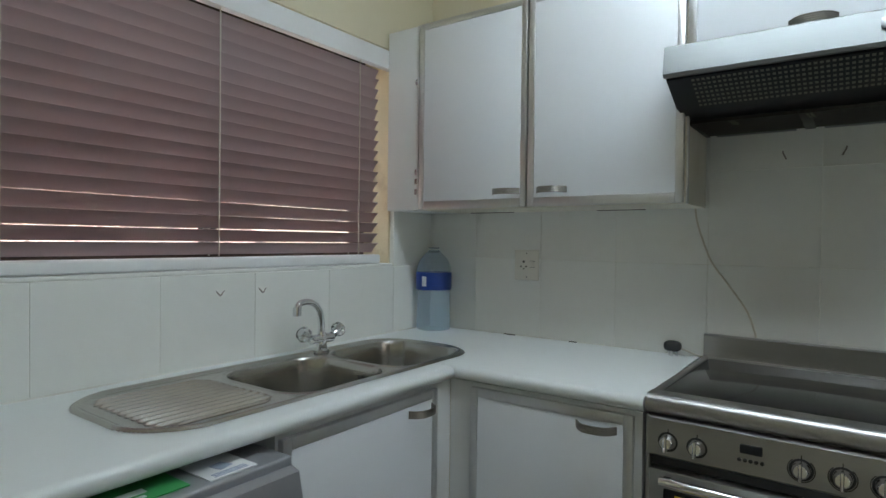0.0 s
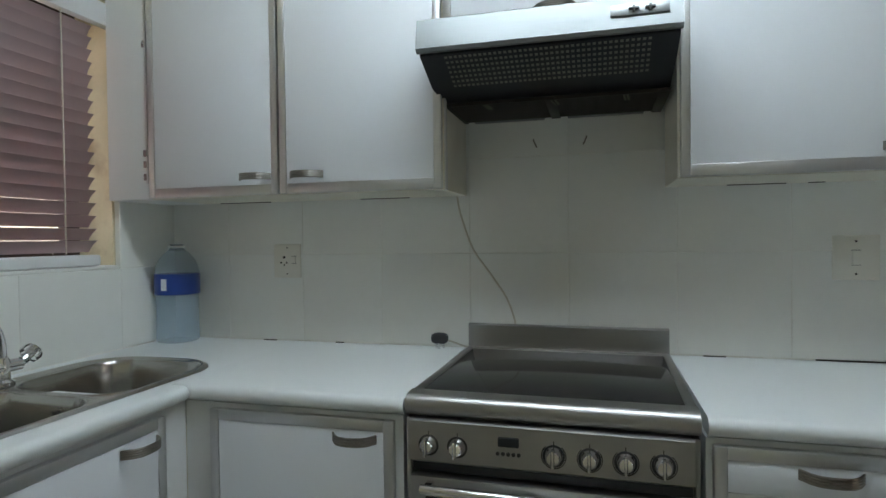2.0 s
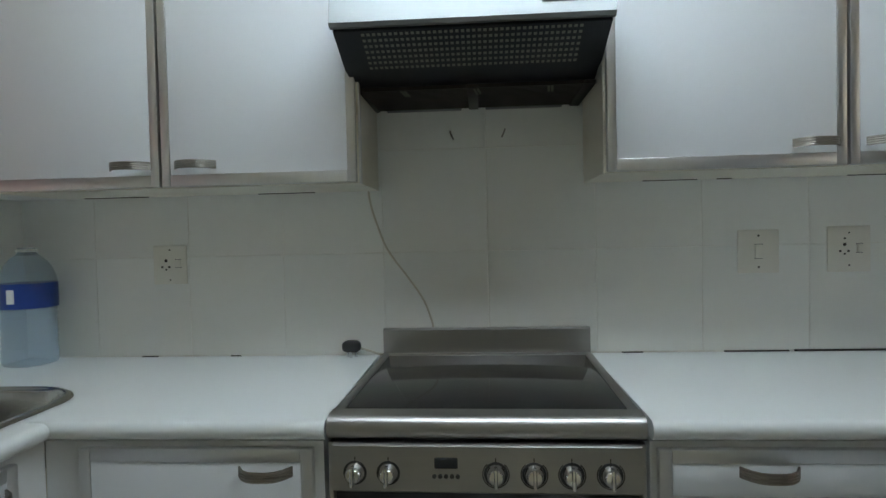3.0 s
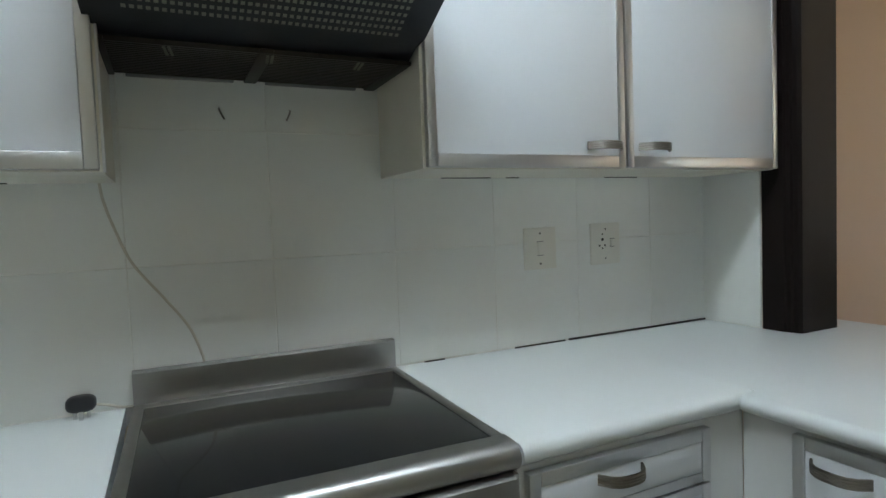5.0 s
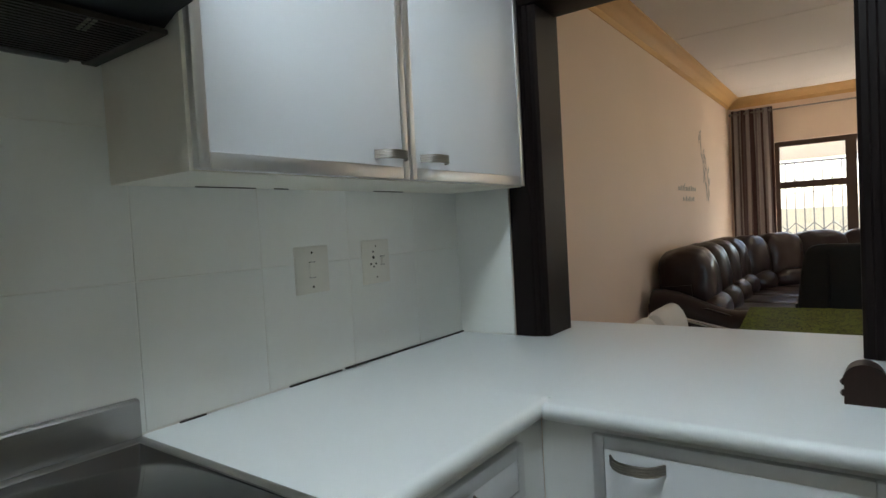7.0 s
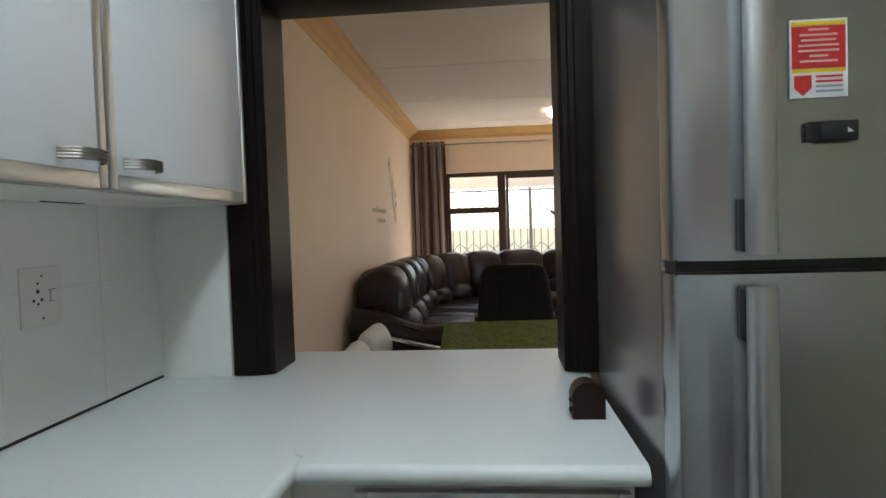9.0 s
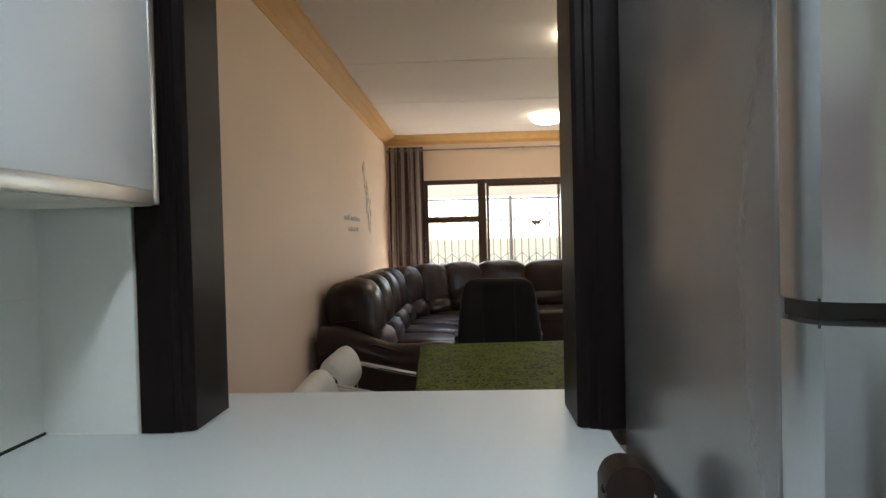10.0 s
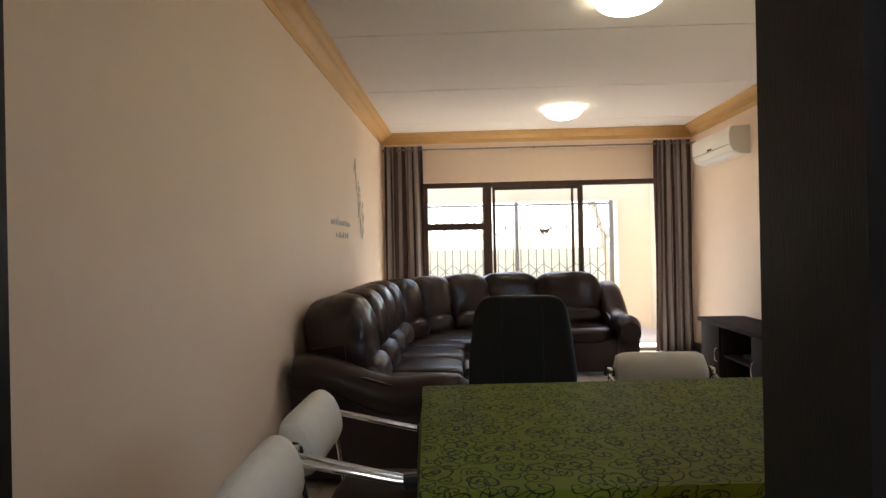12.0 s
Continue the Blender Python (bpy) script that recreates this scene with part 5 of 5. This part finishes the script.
# ---- living room: table with cloth ----
TX0, TX1, TY0, TY1, TZ = 2.56, 3.60, -2.12, -0.645, 0.742
tb = thing("dining_table", (3.175, -1.452, 0), "dark wooden dining table under a green cloth", "table", "", 4)
part("tabletop", box((-0.50, -0.72, TZ - 0.035), (0.50, 0.715, TZ), 0.004), tv_wood, tb)
for sx in (-1, 1):
    for sy in (-1, 1):
        part("leg", box((sx * 0.44 - 0.03, sy * 0.65 - 0.03, 0), (sx * 0.44 + 0.03, sy * 0.65 + 0.03, TZ - 0.035), 0.004), tv_wood, tb)
part("apron", boxes(((-0.44, -0.66, TZ - 0.11), (-0.42, 0.66, TZ - 0.035)), ((0.42, -0.66, TZ - 0.11), (0.44, 0.66, TZ - 0.035)), ((-0.42, -0.66, TZ - 0.11), (0.42, -0.64, TZ - 0.035)), ((-0.42, 0.64, TZ - 0.11), (0.42, 0.66, TZ - 0.035))), tv_wood, tb)
tc_ = thing("tablecloth", (3.175, -1.452, TZ + 0.002), "green satin tablecloth with dark scroll pattern on the table", "tablecloth", "", 4)
b = bmesh.new()
hx, hy, hang = 0.512, 0.73, 0.17
nu, nv = 56, 76
vs = {}
for i in range(nu + 1):
    for j in range(nv + 1):
        u = (i / nu * 2 - 1) * (hx + hang)
        v = (j / nv * 2 - 1) * (hy + hang)
        ox, oy = max(0, abs(u) - hx), max(0, abs(v) - hy)
        z = 0.0012 * noise.noise(Vector((u * 6, v * 6, 0)))
        o = math.hypot(ox, oy)
        x = math.copysign(min(abs(u), hx), u)
        y = math.copysign(min(abs(v), hy), v)
        if o > 0:
            r_ = 0.008
            drop = max(0, o - r_)
            wave = 0.010 * math.sin(13 * (u + v) + 3 * math.sin(5 * u)) * min(1, drop / 0.08)
            z -= drop + min(o, r_) * 0.6
            x += math.copysign((min(o, r_) + wave + 0.006), u) if ox > 0 else 0
            y += math.copysign((min(o, r_) + wave + 0.006), v) if oy > 0 else 0
        vs[i, j] = b.verts.new((x, y, z))
for i in range(nu):
    for j in range(nv):
        b.faces.new((vs[i, j], vs[i + 1, j], vs[i + 1, j + 1], vs[i, j + 1]))
bmesh.ops.recalc_face_normals(b, faces=b.faces[:])
c = part("cloth", b, cloth_mat, tc_)
md = c.modifiers.new("thickness", "SOLIDIFY")
md.thickness = 0.0015
md.offset = 1

# ---- living room: chairs with rolled backs ----
ch = thing("dining_chair", (0, 0, 0), "white vinyl chair with rolled back and chrome tube frame", "chair", "chairs round the table")
# local: the back runs along x, the seat lies towards -y
t = bmesh.new()
ring_n, len_n = 28, 18
rings = []
for i in range(len_n + 1):
    u = i / len_n * 2 - 1
    k = (1 - abs(u) ** 9) ** (1 / 2.6)
    k = max(k, 0.05)
    row = []
    for q in range(ring_n):
        a = 2 * math.pi * q / ring_n
        py, pz = 0.055 * k * math.copysign(abs(math.cos(a)) ** 0.9, math.cos(a)), 0.098 * k * math.copysign(abs(math.sin(a)) ** 0.9, math.sin(a))
        row.append(t.verts.new((u * 0.225, py * 0.94 + pz * 0.34, pz * 0.94 - py * 0.34)))
    rings.append(row)
for p, q in zip(rings, rings[1:]):
    for k in range(ring_n):
        t.faces.new((p[k], p[(k + 1) % ring_n], q[(k + 1) % ring_n], q[k]))
t.faces.new(rings[0])
t.faces.new(rings[-1])
bmesh.ops.recalc_face_normals(t, faces=t.faces[:])
part("backrest", merge(bmesh.new(), t, Matrix.Translation((0, 0, 0.69))), white_leather, ch, "thick rolled white vinyl backrest")
part("seat", merge(bmesh.new(), pillow(0.44, 0.42, 0.075, 4, 12), Matrix.Translation((0, -0.27, 0.45))), seat_dark, ch, "dark brown padded seat")
for s in (-1, 1):
    x = s * 0.236
    part("side_tube", tube([(x, -0.005, 0.685), (x, -0.10, 0.665), (x, -0.30, 0.622), (x, -0.42, 0.60), (x, -0.465, 0.56), (x, -0.47, 0.46), (x, -0.47, 0.06), (x, -0.44, 0.014), (x, -0.30, 0.012), (x, 0.05, 0.012)], 0.0115, 10, smooth_n=4), chrome, ch)
    part("end_cap", lathe([(0, 0), (0.030, 0), (0.028, 0.004), (0.016, 0.006), (0, 0.006)], 20, m=pose(s * 0.221, 0.0, 0.69, 0, s * 90, 0)), tv_wood, ch, "dark round cap on the roll end")
    part("bracket", box((x - 0.012 if s > 0 else x - 0.010, -0.022, 0.655), (x + 0.010 if s > 0 else x + 0.012, 0.022, 0.715), 0.004), chrome, ch)
    part("arm_pad", box((x - 0.014, -0.40, 0.596), (x + 0.014, -0.33, 0.632), 0.008), black_plastic, ch)
part("cross_tube", tube([(-0.236, 0.05, 0.012), (0.236, 0.05, 0.012)], 0.0115, 10), chrome, ch)
part("seat_bar", tube([(-0.236, -0.44, 0.42), (0.236, -0.44, 0.42)], 0.010, 10, tube([(-0.236, -0.44, 0.42), (-0.2, -0.06, 0.405), (-0.236, -0.01, 0.68)], 0.009, 8, tube([(0.236, -0.44, 0.42), (0.2, -0.06, 0.405), (0.236, -0.01, 0.68)], 0.009, 8))), chrome, ch)
ch.matrix_world = pose(3.26, -0.335, 0)
copy_thing(ch, pose(2.74, -0.35, 0, 0, 0, 3))
copy_thing(ch, pose(4.08, -1.765, -0.0, 0, 0, -90))

# ---- living room: office chair ----
oc = thing("office_chair", (4.22, -1.13, 0), "black leather high-back office chair behind the table", "chair")
b = pillow(0.10, 0.50, 0.70, 7, 16, 0.012, 4)
for v in b.verts:
    v.co.y *= 1.06 - 0.14 * ramp01(-0.05, 0.36, v.co.z)
part("backrest", merge(bmesh.new(), b, pose(0, 0, 0.70, 0, 4, 0)), black_leather, oc)
for y in (-0.10, 0.10):
    part("seam", merge(bmesh.new(), box((-0.056, y - 0.003, -0.30), (-0.048, y + 0.003, 0.30), 0.002), pose(0, 0, 0.70, 0, 4, 0)), black_leather, oc)
part("seat", merge(bmesh.new(), pillow(0.52, 0.52, 0.12, 4.5, 12, 0.015, 2), Matrix.Translation((0.24, 0, 0.46))), black_leather, oc)
part("column", lathe([(0, 0.09), (0.03, 0.09), (0.03, 0.24), (0.02, 0.25), (0.02, 0.41), (0, 0.41)], 16, m=Matrix.Translation((0.24, 0, 0))), black_plastic, oc)
for k in range(5):
    a = 2 * math.pi * k / 5
    part("spoke", tube([(0.24, 0, 0.10), (0.24 + 0.29 * math.cos(a), 0.29 * math.sin(a), 0.065)], 0.018, 8), black_plastic, oc)
    part("castor", lathe([(0, -0.022), (0.028, -0.02), (0.03, 0), (0.028, 0.02), (0, 0.022)], 16, m=pose(0.24 + 0.29 * math.cos(a), 0.29 * math.sin(a), 0.030, 90, 0, math.degrees(a))), black_plastic, oc)
for s in (-1, 1):
    part("armrest", tube([(0.06, s * 0.27, 0.66), (0.30, s * 0.28, 0.66), (0.36, s * 0.28, 0.60), (0.30, s * 0.27, 0.46)], 0.018, 8, smooth_n=5), black_plastic, oc)

# ---- living room: television stand, air conditioner, wall decal ----
tv = thing("television_stand", (6.45, -3.395, 0), "dark veneer television stand with cupboard door against the wall", "cabinet")
part("top", box((-0.75, -0.22, 0.53), (0.75, 0.24, 0.57), 0.004), tv_wood, tv)
part("carcass", boxes(((-0.73, -0.21, 0.0), (-0.70, 0.21, 0.53)), ((0.70, -0.21, 0.0), (0.73, 0.21, 0.53)), ((-0.70, -0.21, 0.04), (0.70, 0.20, 0.06)), ((-0.70, -0.21, 0.06), (0.70, -0.20, 0.53)), ((0.28, -0.20, 0.06), (0.30, 0.20, 0.53)), ((-0.30, -0.20, 0.06), (-0.28, 0.20, 0.53))), tv_wood, tv)
part("shelf", box((-0.28, -0.20, 0.25), (0.28, 0.19, 0.268)), tv_wood, tv)
for s in (-1, 1):
    d = part("door", box((0.302 if s > 0 else -0.698, 0.205, 0.06), (0.698 if s > 0 else -0.302, 0.222, 0.525), 0.003), tv_wood, tv)
    hx_ = 0.345 * s
    part("handle", tube([(hx_, 0.222, 0.32), (hx_, 0.245, 0.30), (hx_, 0.245, 0.22), (hx_, 0.222, 0.20)], 0.006, 8, smooth_n=4), chrome, d, "curved chrome handle")
dv = thing("decoder_box", (6.42, -3.395, 0.268), "small black media box with red indicator on the shelf", "media player")
part("case", box((-0.13, -0.1, 0.0), (0.13, 0.1, 0.04), 0.004), black_plastic, dv)
part("indicator", box((0.07, 0.1, 0.014), (0.085, 0.1015, 0.026)), paper_red, dv)
ac = thing("air_conditioner", (7.48, RY, 2.165), "white split air conditioner on the wall under the cornice", "air conditioner")
part("casing", prism([(0.0, 0.0), (0.10, 0.0), (0.165, 0.03), (0.195, 0.09), (0.20, 0.20), (0.18, 0.265), (0.0, 0.275)], "x", -0.46, 0.46), plastic_white, ac)
part("flap", prism([(0.105, -0.001), (0.168, 0.027), (0.166, 0.031), (0.103, 0.003)], "x", -0.42, 0.42), off_white, ac)
part("panel_seam", prism([(0.1945, 0.088), (0.1975, 0.088), (0.198, 0.092), (0.195, 0.092)], "x", -0.45, 0.45), slot_dark, ac)
part("display", prism([(0.1985, 0.10), (0.2015, 0.10), (0.202, 0.115), (0.199, 0.115)], "x", -0.05, 0.05), dark_display, ac)

dc = thing("wall_decal", (6.9, LY, 1.4), "grey bamboo plant decal on the cream wall", "wall decal")
dc.matrix_world = Matrix.Identity(4)
YD = LY - 0.0015


def flat_stem(pts, w):
    b_ = bmesh.new()
    prev = None
    for i, (x, z) in enumerate(pts):
        q = pts[min(i + 1, len(pts) - 1)]
        p = pts[max(i - 1, 0)]
        d = Vector((q[0] - p[0], 0, q[1] - p[1])).normalized()
        s = Vector((-d.z, 0, d.x)) * w * (1 - 0.4 * i / len(pts))
        c_ = Vector((x, YD, z))
        cur = (b_.verts.new(c_ - s), b_.verts.new(c_ + s))
        if prev:
            b_.faces.new((prev[0], cur[0], cur[1], prev[1]))
        prev = cur
    return b_


DX, DZ_ = -0.09, -0.005
stems = ([(7.12, 1.40), (7.02, 1.50), (6.93, 1.66), (6.87, 1.85), (6.79, 2.05), (6.75, 2.13)], [(7.00, 1.41), (6.99, 1.55), (6.97, 1.72), (6.90, 1.92)], [(7.10, 1.42), (7.12, 1.56), (7.08, 1.70), (7.02, 1.80)])
rnd = random.Random(5)
for st_ in stems:
    st_ = [(x + DX, z + DZ_) for x, z in st_]
    part("stem", flat_stem(st_, 0.006), decal_grey, dc)
    for x, z in st_[1:]:
        for k in range(2):
            a = rnd.uniform(-2.6, -0.4) if k else rnd.uniform(0.3, 2.6)
            ln = rnd.uniform(0.07, 0.14)
            dx, dz = math.cos(a) * ln, math.sin(a) * ln
            leaf = prism([(0, 0), (dx * 0.5 - dz * 0.18, dz * 0.5 + dx * 0.18), (dx, dz), (dx * 0.5 + dz * 0.18, dz * 0.5 - dx * 0.18)], "y", 0, 0.0008)
            part("leaf", merge(bmesh.new(), leaf, Matrix.Translation((x, YD - 0.0022, z))), decal_grey, dc)
dt = thing("decal_lettering", (6.3, LY, 1.45), "two lines of grey decal lettering on the wall", "wall decal")
dt.matrix_world = Matrix.Identity(4)
x = 5.68
while x < 6.42:
    w = rnd.uniform(0.02, 0.06)
    part("letter_bar", box((x, YD - 0.001, 1.50), (x + w, YD, 1.50 + rnd.uniform(0.035, 0.07))), decal_grey, dt)
    if 5.80 < x < 6.28:
        part("letter_bar", box((x, YD - 0.001, 1.40), (x + w, YD, 1.40 + rnd.uniform(0.025, 0.05))), decal_grey, dt)
    x += w + rnd.uniform(0.012, 0.03)

# ---- outside: security gate, tree ----
gt = thing("security_gate", (10.5, -1.66, -0.02), "grey steel trellis security gate across the patio", "gate")
GY0, GY1, GZ = -2.90, 0.9, 2.0
for z in (0.03, GZ - 0.03):
    part("rail", box((-0.02, GY0 + 1.4, z), (0.02, GY1 + 1.4, z + 0.03)), gate_metal, gt)
for y in (GY0 + 1.42, 0.0, GY1 + 1.38):
    part("post", box((-0.03, y - 0.03, 0.0), (0.03, y + 0.03, GZ + 0.03), 0.004), gate_metal, gt)
y = GY0 + 1.4 + 0.12
while y < GY1 + 1.35:
    part("bar", box((-0.008, y - 0.008, 0.05), (0.008, y + 0.008, GZ - 0.02)), gate_metal, gt)
    for z in (0.35, 0.95, 1.62):
        q = bmesh.new()
        for s in (-1, 1):
            tube([(-0.012, y, z + s * 0.11), (-0.012, y + 0.12, z)], 0.0075, 5, q)
            tube([(-0.012, y + 0.12, z), (-0.012, y + 0.24, z + s * 0.11)], 0.0075, 5, q)
        if round((y - GY0 - 1.52) / 0.12) % 2 == 0:
            part("trellis", q, gate_metal, gt)
        else:
            q.free()
    y += 0.12
bf = thing("butterfly_ornament", (10.44, -2.09, 1.55), "small dark metal butterfly ornament on the gate", "ornament")
part("wings", prism([(0, -0.02), (0.03, -0.05), (0.07, -0.02), (0.09, 0.05), (0.03, 0.02), (0, 0.03), (-0.03, 0.02), (-0.09, 0.05), (-0.07, -0.02), (-0.03, -0.05)], "x", -0.004, 0.0), window_brown, bf)

tree = thing("garden_tree", (14.2, -4.1, -0.16), "thin leaning garden tree in bright sun", "tree")
trk = bmesh.new()
tube([(0, 0, 0), (0.1, 0.1, 0.9), (0.0, 0.25, 1.8), (0.1, 0.5, 2.7)], 0.05, 8, trk, smooth_n=4)
tube([(0.02, 0.3, 1.4), (0.2, -0.2, 2.2), (0.2, -0.6, 2.9)], 0.05, 7, trk, smooth_n=4)
tube([(0.0, 0.25, 1.8), (-0.2, 0.5, 2.3), (-0.2, 0.8, 2.7)], 0.02, 7, trk, smooth_n=4)
part("trunk", trk, bark, tree)
lv = bmesh.new()
for k in range(1200):
    c_ = rnd.choice([(0.1, 0.5, 2.9, 0.6), (0.2, -0.7, 3.1, 0.7), (-0.2, 0.8, 2.9, 0.5), (0.0, 0.2, 3.5, 0.8), (0.1, -0.2, 1.7, 0.35)])
    d = Vector((rnd.gauss(0, 1), rnd.gauss(0, 1), rnd.gauss(0, 0.7)))
    p = Vector(c_[:3]) + d.normalized() * c_[3] * rnd.random() ** 0.4
    q = Euler((rnd.uniform(0, 6), rnd.uniform(0, 6), rnd.uniform(0, 6))).to_matrix()
    sz = rnd.uniform(0.03, 0.06)
    lv.faces.new([lv.verts.new(p + q @ Vector(v)) for v in ((-sz, 0, 0), (0, -sz * 0.4, 0.01), (sz, 0, 0), (0, sz * 0.4, 0.01))])
part("crown", lv, leaf_green, tree)["kind"] = "stuff"

# ---- pieces: wall tiles, floor tiles, bricks ----


def tile_mesh(w, h, d=0.008):
    b_ = box((-w / 2, -d, -h / 2), (w / 2, 0, h / 2), 0.0012, 1)
    me = bpy.data.meshes.new("tile")
    b_.to_mesh(me)
    b_.free()
    me.materials.append(tile_white)
    return me


tile_cache = {}


def tiles(parent, spans_a, spans_z, place, joint=0.0013, skip=None):
    for a0, a1 in zip(spans_a, spans_a[1:]):
        for z0, z1 in zip(spans_z, spans_z[1:]):
            if skip and skip((a0 + a1) / 2, (z0 + z1) / 2):
                continue
            key = (round(a1 - a0 - joint, 4), round(z1 - z0 - joint, 4))
            if key not in tile_cache:
                tile_cache[key] = tile_mesh(*key)
            o = new("tile", tile_cache[key])
            o.parent = parent
            o.matrix_basis = place((a0 + a1) / 2, (z0 + z1) / 2)


gn = setting("tile_backing_north", box((WX, -0.0062, 0.86), (NX, 0.0115, 1.83)), grout, "grout bed behind white wall tiles", "wall")
zs = [0.904, 1.206, 1.508, 1.81]
tiles(gn, [WX + 0.002, -0.888, -0.592, -0.298, 0.006, 0.316, 0.630, 0.931, 1.227, 1.527, NX - 0.002], zs, lambda a, z: pose(a, 0.0, z) @ Matrix.Translation((0, 0.0005, 0)))
gw = setting("tile_backing_west", boxes(((WX - 0.012, -2.4, 0.86), (WX + 0.0064, WIN_Y1, WIN_Z0 - 0.012)), ((WX - 0.012, WIN_Y1, 0.86), (WX + 0.0064, -0.007, 1.40))), grout, "grout bed behind white wall tiles", "wall")
tiles(gw, [-2.13, -1.83, -1.528, -1.226, -0.924, -0.612, WIN_Y1 + 0.001], [0.904, WIN_Z0 - 0.012], lambda a, z: pose(WX, a, z, 0, 0, 90))
tiles(gw, [WIN_Y1 + 0.001, -0.006], [0.904, WIN_Z0 - 0.012, 1.399], lambda a, z: pose(WX, a, z, 0, 0, 90))
gp2 = setting("tile_backing_nib", box((NX - 0.0066, -0.221, 0.86), (NX + 0.004, -0.001, 1.83)), grout, "grout bed behind white wall tiles", "wall")
tiles(gp2, [-0.2215, -0.005], [0.904, 1.399, 1.8], lambda a, z: pose(NX, a, z, 0, 0, -90))

fm = bpy.data.meshes.new("floor_tile")
b_ = box((-0.1985, -0.1985, -0.008), (0.1985, 0.1985, 0.0), 0.002, 1)
b_.to_mesh(fm)
b_.free()
fm.materials.append(floor_living)
for i in range(16):
    for j in range(10):
        x, y = 2.25 + i * 0.4, RY + 0.17 + j * 0.4
        if x < EX + 0.1 and y < LY and (x > 4.2 or y < -2.0):
            o = new("floor_tile", fm)
            o.parent = floor_l
            o.matrix_basis = Matrix.Translation((x, y, 0))
bk = bpy.data.meshes.new("brick")
b_ = box((0, -0.108, -0.035), (0.05, 0.108, 0.035), 0.004, 1)
b_.to_mesh(bk)
b_.free()
bk.materials.append(brick_wall)
for r_ in range(16):
    for k in range(14):
        o = new("brick", bk)
        o.parent = bw
        o.matrix_basis = Matrix.Translation((-3.06, -2.6 + k * 0.228 + (0.114 if r_ % 2 else 0), 1.05 + r_ * 0.082))
